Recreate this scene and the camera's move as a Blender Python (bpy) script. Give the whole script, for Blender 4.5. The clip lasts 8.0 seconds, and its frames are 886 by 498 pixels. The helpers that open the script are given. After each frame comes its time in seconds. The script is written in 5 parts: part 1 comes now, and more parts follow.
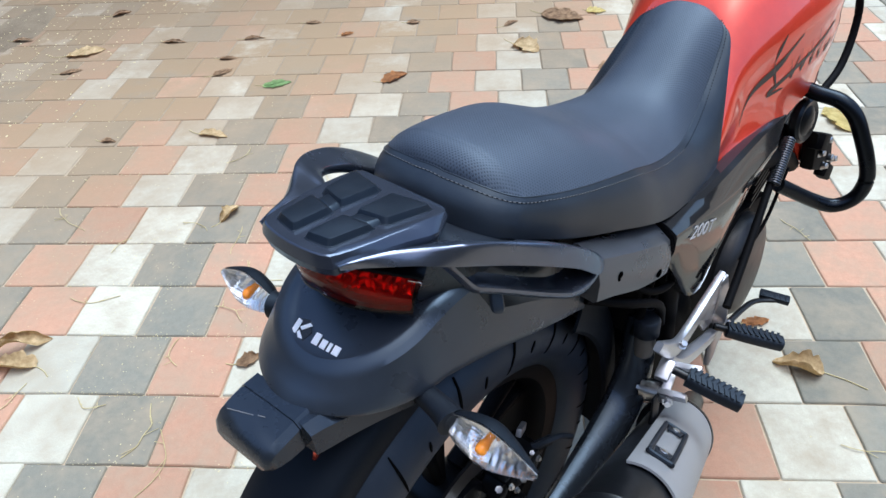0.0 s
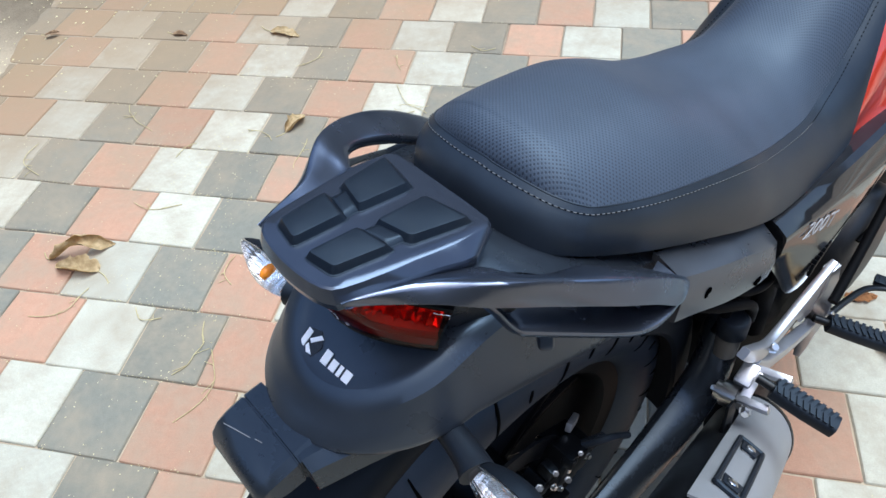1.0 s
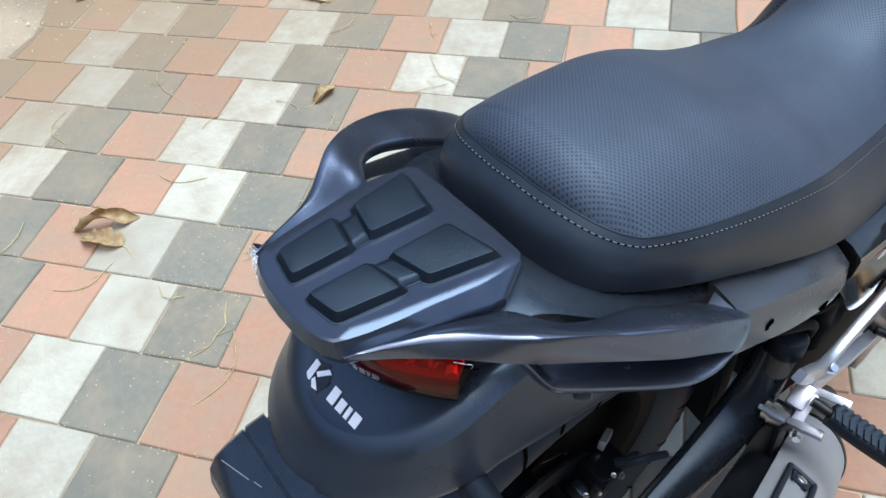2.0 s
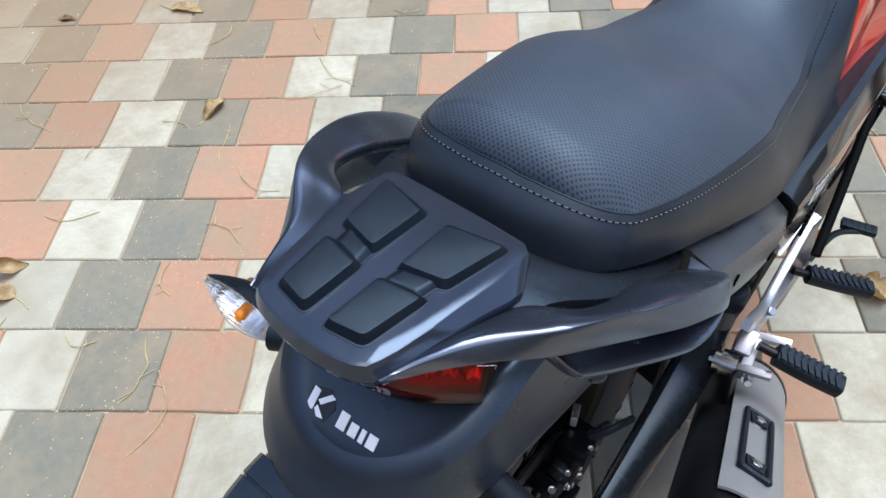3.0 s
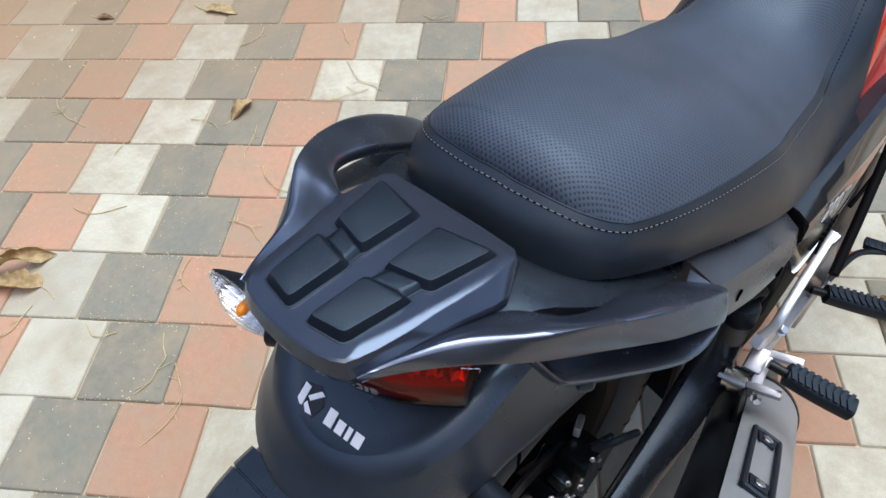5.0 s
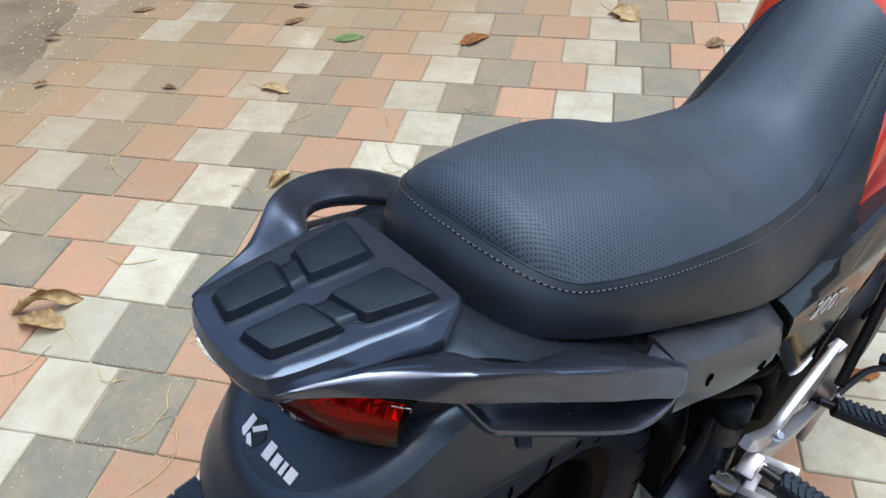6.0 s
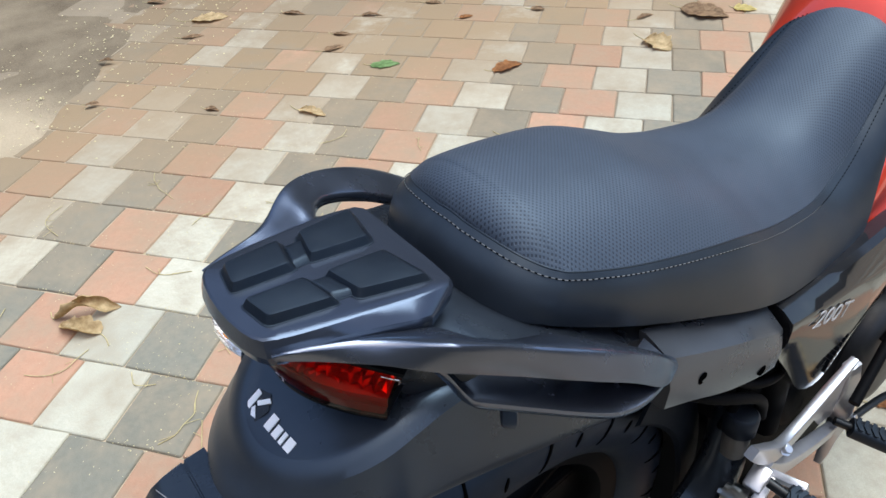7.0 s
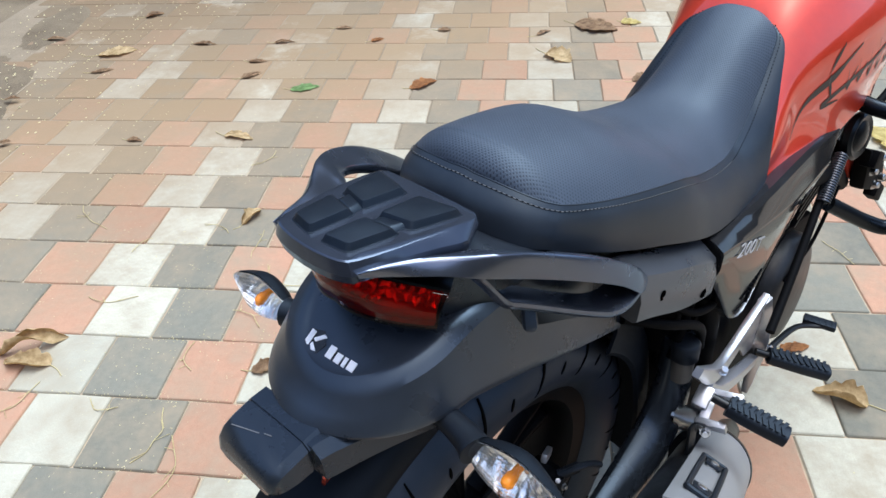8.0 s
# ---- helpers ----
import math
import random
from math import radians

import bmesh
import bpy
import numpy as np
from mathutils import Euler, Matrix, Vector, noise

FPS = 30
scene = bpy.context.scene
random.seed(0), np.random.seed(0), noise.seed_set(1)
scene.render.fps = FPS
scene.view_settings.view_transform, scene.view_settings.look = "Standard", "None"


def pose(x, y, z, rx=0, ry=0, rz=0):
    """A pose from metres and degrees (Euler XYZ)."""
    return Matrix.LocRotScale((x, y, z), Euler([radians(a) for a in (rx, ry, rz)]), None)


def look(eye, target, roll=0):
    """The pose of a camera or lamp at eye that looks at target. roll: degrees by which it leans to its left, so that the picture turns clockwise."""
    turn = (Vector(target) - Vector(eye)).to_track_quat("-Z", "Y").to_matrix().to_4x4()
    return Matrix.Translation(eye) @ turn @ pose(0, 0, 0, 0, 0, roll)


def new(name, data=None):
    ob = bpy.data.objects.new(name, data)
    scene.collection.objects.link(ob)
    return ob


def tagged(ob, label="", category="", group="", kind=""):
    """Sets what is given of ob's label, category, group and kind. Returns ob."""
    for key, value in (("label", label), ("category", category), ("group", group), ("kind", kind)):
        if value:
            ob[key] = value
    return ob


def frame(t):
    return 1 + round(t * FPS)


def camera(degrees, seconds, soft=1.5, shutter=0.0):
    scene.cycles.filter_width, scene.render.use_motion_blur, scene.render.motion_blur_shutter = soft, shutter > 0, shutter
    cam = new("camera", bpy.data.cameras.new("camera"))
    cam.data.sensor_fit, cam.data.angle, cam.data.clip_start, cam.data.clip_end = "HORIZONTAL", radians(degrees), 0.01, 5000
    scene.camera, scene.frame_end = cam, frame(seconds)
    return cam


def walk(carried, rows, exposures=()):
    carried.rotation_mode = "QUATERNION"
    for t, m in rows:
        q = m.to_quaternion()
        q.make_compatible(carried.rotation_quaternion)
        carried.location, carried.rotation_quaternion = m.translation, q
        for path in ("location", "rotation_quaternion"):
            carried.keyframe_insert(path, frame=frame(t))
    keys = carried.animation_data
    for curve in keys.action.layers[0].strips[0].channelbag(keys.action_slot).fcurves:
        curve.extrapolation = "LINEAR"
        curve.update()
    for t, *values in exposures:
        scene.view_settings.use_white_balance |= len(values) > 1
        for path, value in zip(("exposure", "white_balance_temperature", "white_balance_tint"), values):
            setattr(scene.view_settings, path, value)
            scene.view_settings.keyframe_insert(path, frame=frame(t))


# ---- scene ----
cam = camera(66.5, 8.0)
PATH = [
    (0, (0.92, -0.867, 1.143), (0.768, 0.654, -0.147), -3.9),
    (0.5, (0.913, -0.808, 1.139), (0.727, 0.567, -0.301), -4.4),
    (1, (0.933, -0.721, 1.128), (0.564, 0.555, -0.367), -6.6),
    (1.5, (0.948, -0.665, 1.117), (0.447, 0.509, -0.423), -8.4),
    (1.7, (0.941, -0.656, 1.113), (0.556, 0.237, -0.068), -8.8),
    (2.8, (0.868, -0.646, 1.104), (0.697, 0.547, -0.492), -6.3),
    (3, (0.86, -0.648, 1.106), (0.715, 0.56, -0.481), -5.7),
    (3.5, (0.85, -0.644, 1.102), (0.726, 0.566, -0.485), -5.1),
    (4, (0.852, -0.641, 1.101), (0.725, 0.569, -0.487), -5.2),
    (5.3, (0.895, -0.652, 1.106), (0.679, 0.29, -0.08), -7.2),
    (5.5, (0.905, -0.653, 1.101), (0.59, 0.603, -0.423), -7.2),
    (6, (0.936, -0.671, 1.091), (0.574, 0.733, -0.286), -4.0),
    (6.5, (0.966, -0.685, 1.085), (0.483, 0.746, -0.226), -4.8),
    (7, (0.97, -0.702, 1.088), (0.494, 0.736, -0.218), -5.2),
    (7.5, (0.941, -0.751, 1.094), (0.609, 0.739, -0.198), -4.7),
    (8, (0.911, -0.83, 1.11), (0.692, 0.706, -0.152), -3.5),
]
walk(cam, [(t, look(eye, target, roll)) for t, eye, target, roll in PATH],
     [(0, 1.30, 5950, 8), (1.5, 1.27, 5950, 6), (3, 1.14, 6250, 9), (4, 1.08, 6400, 10), (5.5, 1.07, 6450, 9), (6.5, 1.12, 6500, 7), (8, 1.28, 6150, 8)])

# ---------------------------------------------------------------- light
world = bpy.data.worlds.new("sky")
scene.world = world
world.use_nodes = True
wn = world.node_tree
sky = wn.nodes.new("ShaderNodeTexSky")
sky.sky_type = 'NISHITA'
sky.sun_disc = False
sky.sun_elevation = radians(74)
sky.sun_rotation = radians(150)
sky.air_density = 1.0
sky.dust_density = 1.9
sky.ozone_density = 1.0
wn.links.new(sky.outputs[0], wn.nodes["Background"].inputs[0])
wn.nodes["Background"].inputs[1].default_value = 0.135

sun_data = bpy.data.lights.new("sun", 'SUN')
sun_data.energy = 2.2
sun_data.angle = radians(42)
sun_data.color = (0.87, 0.95, 1.0)
sun = new("sun", sun_data)
sun.matrix_world = look((2.6, 2.2, 6.0), (0.9, 0.2, 0))


# ---------------------------------------------------------------- materials
def mat(name, colour, rough=0.5, metal=0.0, spec=0.5, coat=0.0, coat_rough=0.05, tint=(1, 1, 1)):
    m = bpy.data.materials.new(name)
    m.use_nodes = True
    b = m.node_tree.nodes["Principled BSDF"]
    b.inputs["Base Color"].default_value = (*colour, 1)
    b.inputs["Roughness"].default_value = rough
    b.inputs["Metallic"].default_value = metal
    b.inputs["Specular IOR Level"].default_value = spec
    b.inputs["Coat Weight"].default_value = coat
    b.inputs["Coat Roughness"].default_value = coat_rough
    b.inputs["Specular Tint"].default_value = (*tint, 1)
    return m


def node(m, kind, **values):
    n = m.node_tree.nodes.new(kind)
    for key, value in values.items():
        if key in n.inputs:
            n.inputs[key].default_value = value
    return n


def wire(m, a, b):
    m.node_tree.links.new(a, b)


def coords(m, scale=1.0):
    c = node(m, "ShaderNodeTexCoord")
    mp = node(m, "ShaderNodeMapping")
    mp.inputs["Scale"].default_value = (scale, scale, scale) if not isinstance(scale, tuple) else scale
    wire(m, c.outputs["Object"], mp.inputs["Vector"])
    return mp.outputs["Vector"]


def weather(m, colour, vary=0.25, dust=(0.3, 0.27, 0.22), dust_amount=0.1, fine=900.0, coarse=25.0, bump=0.1, bump_dist=0.0004, rough_vary=0.12):
    """Grain, blotches and a thin uneven film of dust for a painted or moulded surface."""
    bsdf = m.node_tree.nodes["Principled BSDF"]
    vec = coords(m)
    n1 = node(m, "ShaderNodeTexNoise", Scale=coarse, Detail=5.0, Roughness=0.6)
    n2 = node(m, "ShaderNodeTexNoise", Scale=fine, Detail=3.0, Roughness=0.6)
    wire(m, vec, n1.inputs["Vector"])
    wire(m, vec, n2.inputs["Vector"])
    ramp = node(m, "ShaderNodeValToRGB")
    ramp.color_ramp.elements[0].position, ramp.color_ramp.elements[1].position = 0.3, 0.7
    ramp.color_ramp.elements[0].color = (*[c * (1 - vary) for c in colour], 1)
    ramp.color_ramp.elements[1].color = (*[c * (1 + vary) for c in colour], 1)
    wire(m, n1.outputs["Fac"], ramp.inputs["Fac"])
    n3 = node(m, "ShaderNodeTexNoise", Scale=coarse * 3.1, Detail=8.0, Roughness=0.75)
    wire(m, vec, n3.inputs["Vector"])
    mask = node(m, "ShaderNodeMapRange")
    mask.inputs["From Min"].default_value, mask.inputs["From Max"].default_value = 0.5, 0.8
    mask.inputs["To Max"].default_value = dust_amount
    wire(m, n3.outputs["Fac"], mask.inputs["Value"])
    mix = node(m, "ShaderNodeMix")
    mix.data_type = 'RGBA'
    wire(m, mask.outputs[0], mix.inputs["Factor"])
    wire(m, ramp.outputs["Color"], mix.inputs["A"])
    mix.inputs["B"].default_value = (*dust, 1)
    wire(m, mix.outputs["Result"], bsdf.inputs["Base Color"])
    base = bsdf.inputs["Roughness"].default_value
    rr = node(m, "ShaderNodeMapRange")
    rr.inputs["To Min"].default_value, rr.inputs["To Max"].default_value = max(0.02, base - rough_vary), min(1, base + rough_vary)
    wire(m, n1.outputs["Fac"], rr.inputs["Value"])
    wire(m, rr.outputs[0], bsdf.inputs["Roughness"])
    bp = node(m, "ShaderNodeBump", Strength=bump, Distance=bump_dist)
    wire(m, n2.outputs["Fac"], bp.inputs["Height"])
    wire(m, bp.outputs["Normal"], bsdf.inputs["Normal"])
    return m


# the sky's blue sheen on black parts, put into their base and specular colours
SKY_TINT = (0.62, 0.80, 1.0)
# darker copy of the guard's plastic, with underside shade put into its colour
M_PLASTIC_SHADED = weather(mat("shaded_black_plastic", (0.0040, 0.0050, 0.0072), 0.6, spec=0.2, tint=SKY_TINT), (0.0040, 0.0050, 0.0072), 0.15, dust_amount=0.006, bump=0.25, fine=1400)
M_GUARD = weather(mat("satin_black_plastic", (0.022, 0.0265, 0.035), 0.30, spec=0.65, tint=SKY_TINT), (0.022, 0.0265, 0.035), 0.15, dust_amount=0.006, bump=0.25, fine=1400)
M_RAIL = weather(mat("satin_graphite_paint", (0.136, 0.150, 0.188), 0.25, metal=0.88, spec=0.7, tint=SKY_TINT), (0.136, 0.150, 0.188), 0.1, dust_amount=0.01, bump=0.08, fine=2000)
M_RACK = weather(mat("satin_black_plate", (0.046, 0.053, 0.072), 0.15, metal=0.55, spec=0.7, tint=SKY_TINT), (0.046, 0.053, 0.072), 0.1, dust_amount=0.01, bump=0.08, fine=2000)
M_PANEL = weather(mat("satin_grey_paint", (0.100, 0.105, 0.117), 0.30, metal=0.65, tint=(0.8, 0.9, 1.0)), (0.100, 0.105, 0.117), 0.1, dust_amount=0.02, bump=0.08, fine=2000)
M_PAD = weather(mat("rubber_pad", (0.0065, 0.0085, 0.0125), 0.36, spec=0.42, tint=SKY_TINT), (0.0055, 0.0072, 0.0108), 0.15, dust_amount=0.02, bump=0.5, fine=1600)
M_RUBBER = weather(mat("black_rubber", (0.009, 0.0105, 0.014), 0.5, spec=0.25, tint=SKY_TINT), (0.009, 0.0105, 0.014), 0.2, dust_amount=0.02, bump=0.3, fine=700)
M_TYRE = weather(mat("tyre_rubber", (0.014, 0.018, 0.027), 0.5, spec=0.4, tint=SKY_TINT), (0.014, 0.018, 0.027), 0.2, dust_amount=0.02, bump=0.3, fine=700)
M_DARK = weather(mat("black_painted_metal", (0.002, 0.002, 0.0025), 0.3, spec=0.25, tint=SKY_TINT), (0.0025, 0.0025, 0.003), 0.2, dust_amount=0.006, bump=0.1)
# near-black for the recessed parts: the shade down there is put into the colour
M_SHADED = weather(mat("shaded_black_metal", (0.0025, 0.0025, 0.003), 0.65, spec=0.06), (0.0025, 0.0025, 0.003), 0.3, dust_amount=0.006, bump=0.2, fine=500)
M_STEEL = weather(mat("dull_black_steel", (0.004, 0.0045, 0.0055), 0.36, spec=0.28), (0.004, 0.0045, 0.0055), 0.2, dust_amount=0.008, bump=0.2, fine=500)
M_ARM = weather(mat("satin_arm_paint", (0.013, 0.0155, 0.020), 0.28, spec=0.5, tint=SKY_TINT), (0.013, 0.0155, 0.020), 0.2, dust_amount=0.01, bump=0.15, fine=700)
M_ALU = weather(mat("cast_aluminium", (0.46, 0.46, 0.48), 0.34, metal=0.85), (0.46, 0.46, 0.48), 0.1, dust=(0.25, 0.22, 0.2), dust_amount=0.06, bump=0.25, fine=900)
M_RIM = mat("black_rim_paint", (0.002, 0.002, 0.0025), 0.4, spec=0.06)
M_CHROME = mat("zinc_plated_steel", (0.58, 0.57, 0.56), 0.28, metal=1.0)
# flat black that holds the shade of holes which have no depth
M_HOLE = mat("hole_shade_black", (0.001, 0.001, 0.001), 0.9, spec=0.0)
M_SHIELD = weather(mat("brushed_grey_shield", (0.24, 0.24, 0.245), 0.42, metal=0.35), (0.24, 0.24, 0.245), 0.08, dust_amount=0.12, bump=0.12, fine=1200)
M_GLOSS = weather(mat("gloss_black_panel", (0.008, 0.008, 0.009), 0.10, spec=0.36, coat=0.12), (0.011, 0.011, 0.012), 0.1, dust_amount=0.05, bump=0.02, rough_vary=0.05)
M_RED = weather(mat("metallic_red_paint", (0.66, 0.045, 0.016), 0.3, metal=0.35, coat=1.0, coat_rough=0.03), (0.66, 0.045, 0.016), 0.08, dust_amount=0.04, bump=0.03, rough_vary=0.05)
M_DECAL = mat("black_decal", (0.02, 0.015, 0.015), 0.35)
M_WHITE = weather(mat("white_lettering", (0.86, 0.87, 0.88), 0.35), (0.86, 0.87, 0.88), 0.05, dust_amount=0.05)
M_NUMBER = weather(mat("grey_number_print", (0.34, 0.34, 0.35), 0.4), (0.34, 0.34, 0.35), 0.1, dust_amount=0.05)
M_AMBER = mat("amber_bulb", (0.9, 0.28, 0.02), 0.15)
M_SILVERED = weather(mat("reflector_bowl", (0.74, 0.74, 0.74), 0.22, metal=0.9), (0.74, 0.74, 0.74), 0.08, dust_amount=0.0, fine=150, bump=0.6, bump_dist=0.002)
M_THREAD_WORN = mat("light_thread", (0.13, 0.13, 0.13), 0.7)


def glass(name, colour, rough=0.05):
    m = mat(name, colour, rough)
    b = m.node_tree.nodes["Principled BSDF"]
    b.inputs["Transmission Weight"].default_value = 1.0
    b.inputs["IOR"].default_value = 1.45
    return m


M_CLEAR = glass("clear_lens", (0.97, 0.98, 0.98))
M_CLEAR.node_tree.nodes["Principled BSDF"].inputs["IOR"].default_value = 1.22
def lens_material():
    """Dark red clear plastic, thin, with a polished skin."""
    m = mat("red_lens", (0.72, 0.020, 0.010), 0.04, spec=0.5, coat=0.3, coat_rough=0.03)
    b = m.node_tree.nodes["Principled BSDF"]
    b.inputs["Transmission Weight"].default_value = 1.0
    b.inputs["IOR"].default_value = 1.12
    return m


M_REDLENS = lens_material()
M_REDBEZEL = mat("dark_red_bezel", (0.16, 0.012, 0.007), 0.3, metal=0.6)
M_REDBULB = mat("red_reflector", (0.52, 0.06, 0.03), 0.2, metal=0.85)


def seat_material(name, perforated):
    # top carries the sky's sheen in a lighter, bluer base; the shaded side is darker
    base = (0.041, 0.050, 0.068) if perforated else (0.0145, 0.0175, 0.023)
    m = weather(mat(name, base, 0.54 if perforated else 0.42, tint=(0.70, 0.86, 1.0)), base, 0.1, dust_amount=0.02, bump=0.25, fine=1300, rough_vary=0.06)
    b = m.node_tree.nodes["Principled BSDF"]
    if perforated:
        # rows of small round dimples, about three millimetres apart
        vec = coords(m)
        sep = node(m, "ShaderNodeSeparateXYZ")
        wire(m, vec, sep.inputs[0])

        def math_node(op, a, c):
            n = node(m, "ShaderNodeMath")
            n.operation = op
            for k, v in enumerate((a, c)):
                if v is None:
                    continue
                if isinstance(v, (int, float)):
                    n.inputs[k].default_value = v
                else:
                    wire(m, v, n.inputs[k])
            return n.outputs[0]
        k = math.pi / 0.0036
        sx = math_node('SINE', math_node('MULTIPLY', math_node('ADD', sep.outputs["X"], sep.outputs["Y"]), k), None)
        sy = math_node('SINE', math_node('MULTIPLY', math_node('SUBTRACT', sep.outputs["X"], sep.outputs["Y"]), k), None)
        prod = math_node('MULTIPLY', sx, sy)
        h = math_node('ABSOLUTE', prod, None)
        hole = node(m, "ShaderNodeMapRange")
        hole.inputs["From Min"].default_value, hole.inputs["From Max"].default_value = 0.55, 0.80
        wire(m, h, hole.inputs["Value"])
        bp = node(m, "ShaderNodeBump", Strength=0.38, Distance=0.0005)
        bp.invert = True
        wire(m, hole.outputs[0], bp.inputs["Height"])
        old = b.inputs["Normal"].links[0].from_socket
        wire(m, old, bp.inputs["Normal"])
        wire(m, bp.outputs["Normal"], b.inputs["Normal"])
        # the shade inside each dimple is put into the base colour too
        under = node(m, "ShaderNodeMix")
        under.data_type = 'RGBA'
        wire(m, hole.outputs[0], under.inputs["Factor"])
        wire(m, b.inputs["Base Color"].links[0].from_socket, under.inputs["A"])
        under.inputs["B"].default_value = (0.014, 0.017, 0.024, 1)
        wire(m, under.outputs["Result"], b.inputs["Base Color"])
    return m


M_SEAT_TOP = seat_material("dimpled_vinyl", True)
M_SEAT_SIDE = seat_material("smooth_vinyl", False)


def paver_material(name, colour):
    """Cast concrete: pits, sandy blotches, a tone of its own for each stone, brown dust towards the bare earth."""
    m = mat(name, colour, 0.85, spec=0.25)
    b = m.node_tree.nodes["Principled BSDF"]
    geo = node(m, "ShaderNodeNewGeometry")
    pos = geo.outputs["Position"]
    big = node(m, "ShaderNodeTexNoise", Scale=7.0, Detail=8.0, Roughness=0.7)
    mid = node(m, "ShaderNodeTexNoise", Scale=55.0, Detail=6.0, Roughness=0.7)
    fine = node(m, "ShaderNodeTexNoise", Scale=520.0, Detail=3.0, Roughness=0.7)
    for n in (big, mid, fine):
        wire(m, pos, n.inputs["Vector"])
    info = node(m, "ShaderNodeObjectInfo")
    isl = node(m, "ShaderNodeNewGeometry")
    add = node(m, "ShaderNodeMath")
    add.operation = 'ADD'
    wire(m, info.outputs["Random"], add.inputs[0])
    wire(m, isl.outputs["Random Per Island"], add.inputs[1])
    frac = node(m, "ShaderNodeMath")
    frac.operation = 'FRACT'
    wire(m, add.outputs[0], frac.inputs[0])
    tone = node(m, "ShaderNodeMapRange")
    tone.inputs["To Min"].default_value, tone.inputs["To Max"].default_value = 0.86, 1.14
    wire(m, frac.outputs[0], tone.inputs["Value"])
    spread = node(m, "ShaderNodeMapRange")
    spread.inputs["From Min"].default_value, spread.inputs["From Max"].default_value = 0.3, 0.72
    spread.inputs["To Min"].default_value, spread.inputs["To Max"].default_value = 0.9, 1.08
    wire(m, mid.outputs["Fac"], spread.inputs["Value"])
    mul = node(m, "ShaderNodeMath")
    mul.operation = 'MULTIPLY'
    wire(m, tone.outputs[0], mul.inputs[0])
    wire(m, spread.outputs[0], mul.inputs[1])
    grain = node(m, "ShaderNodeMapRange")
    grain.inputs["From Min"].default_value, grain.inputs["From Max"].default_value = 0.3, 0.7
    grain.inputs["To Min"].default_value, grain.inputs["To Max"].default_value = 0.9, 1.07
    wire(m, fine.outputs["Fac"], grain.inputs["Value"])
    mul2 = node(m, "ShaderNodeMath")
    mul2.operation = 'MULTIPLY'
    wire(m, mul.outputs[0], mul2.inputs[0])
    wire(m, grain.outputs[0], mul2.inputs[1])
    shade = node(m, "ShaderNodeMix")
    shade.data_type, shade.blend_type = 'RGBA', 'MULTIPLY'
    shade.inputs["Factor"].default_value = 1.0
    shade.inputs["A"].default_value = (*colour, 1)
    grey = node(m, "ShaderNodeCombineColor")
    for k in range(3):
        wire(m, mul2.outputs[0], grey.inputs[k])
    wire(m, grey.outputs[0], shade.inputs["B"])
    # sandy stains
    stain = node(m, "ShaderNodeMapRange")
    stain.inputs["From Min"].default_value, stain.inputs["From Max"].default_value = 0.42, 0.70
    stain.inputs["To Max"].default_value = 0.80
    wire(m, big.outputs["Fac"], stain.inputs["Value"])
    mix1 = node(m, "ShaderNodeMix")
    mix1.data_type = 'RGBA'
    wire(m, stain.outputs[0], mix1.inputs["Factor"])
    wire(m, shade.outputs["Result"], mix1.inputs["A"])
    mix1.inputs["B"].default_value = (0.28, 0.225, 0.155, 1)
    # trodden earth that lies thicker towards the bare ground
    sep = node(m, "ShaderNodeSeparateXYZ")
    wire(m, pos, sep.inputs[0])
    lin = node(m, "ShaderNodeMath")
    lin.operation = 'MULTIPLY_ADD'
    wire(m, sep.outputs["X"], lin.inputs[0])
    lin.inputs[1].default_value = -0.75
    wire(m, sep.outputs["Y"], lin.inputs[2])
    dirt = node(m, "ShaderNodeMapRange")
    dirt.inputs["From Min"].default_value, dirt.inputs["From Max"].default_value = 0.25, 1.5
    dirt.inputs["To Max"].default_value = 0.95
    wire(m, lin.outputs[0], dirt.inputs["Value"])
    big2 = node(m, "ShaderNodeTexNoise", Scale=3.0, Detail=8.0, Roughness=0.7)
    wire(m, pos, big2.inputs["Vector"])
    br = node(m, "ShaderNodeMapRange")
    br.inputs["From Min"].default_value, br.inputs["From Max"].default_value = 0.2, 0.48
    wire(m, big2.outputs["Fac"], br.inputs["Value"])
    dm = node(m, "ShaderNodeMath")
    dm.operation = 'MULTIPLY'
    wire(m, dirt.outputs[0], dm.inputs[0])
    wire(m, br.outputs[0], dm.inputs[1])
    own = node(m, "ShaderNodeMath")
    own.operation = 'MULTIPLY'
    wire(m, frac.outputs[0], own.inputs[0])
    own.inputs[1].default_value = 7.31
    own2 = node(m, "ShaderNodeMath")
    own2.operation = 'FRACT'
    wire(m, own.outputs[0], own2.inputs[0])
    keep = node(m, "ShaderNodeMapRange")
    keep.inputs["From Max"].default_value = 0.6
    keep.inputs["To Min"].default_value, keep.inputs["To Max"].default_value = 0.6, 1.0
    wire(m, own2.outputs[0], keep.inputs["Value"])
    dk = node(m, "ShaderNodeMath")
    dk.operation = 'MULTIPLY'
    wire(m, dm.outputs[0], dk.inputs[0])
    wire(m, keep.outputs[0], dk.inputs[1])
    mix2 = node(m, "ShaderNodeMix")
    mix2.data_type = 'RGBA'
    wire(m, dk.outputs[0], mix2.inputs["Factor"])
    wire(m, mix1.outputs["Result"], mix2.inputs["A"])
    mix2.inputs["B"].default_value = (0.258, 0.176, 0.100, 1)
    damp = node(m, "ShaderNodeMapRange")
    damp.inputs["From Min"].default_value, damp.inputs["From Max"].default_value = 1.5, 3.0
    damp.inputs["To Max"].default_value = 0.6
    wire(m, lin.outputs[0], damp.inputs["Value"])
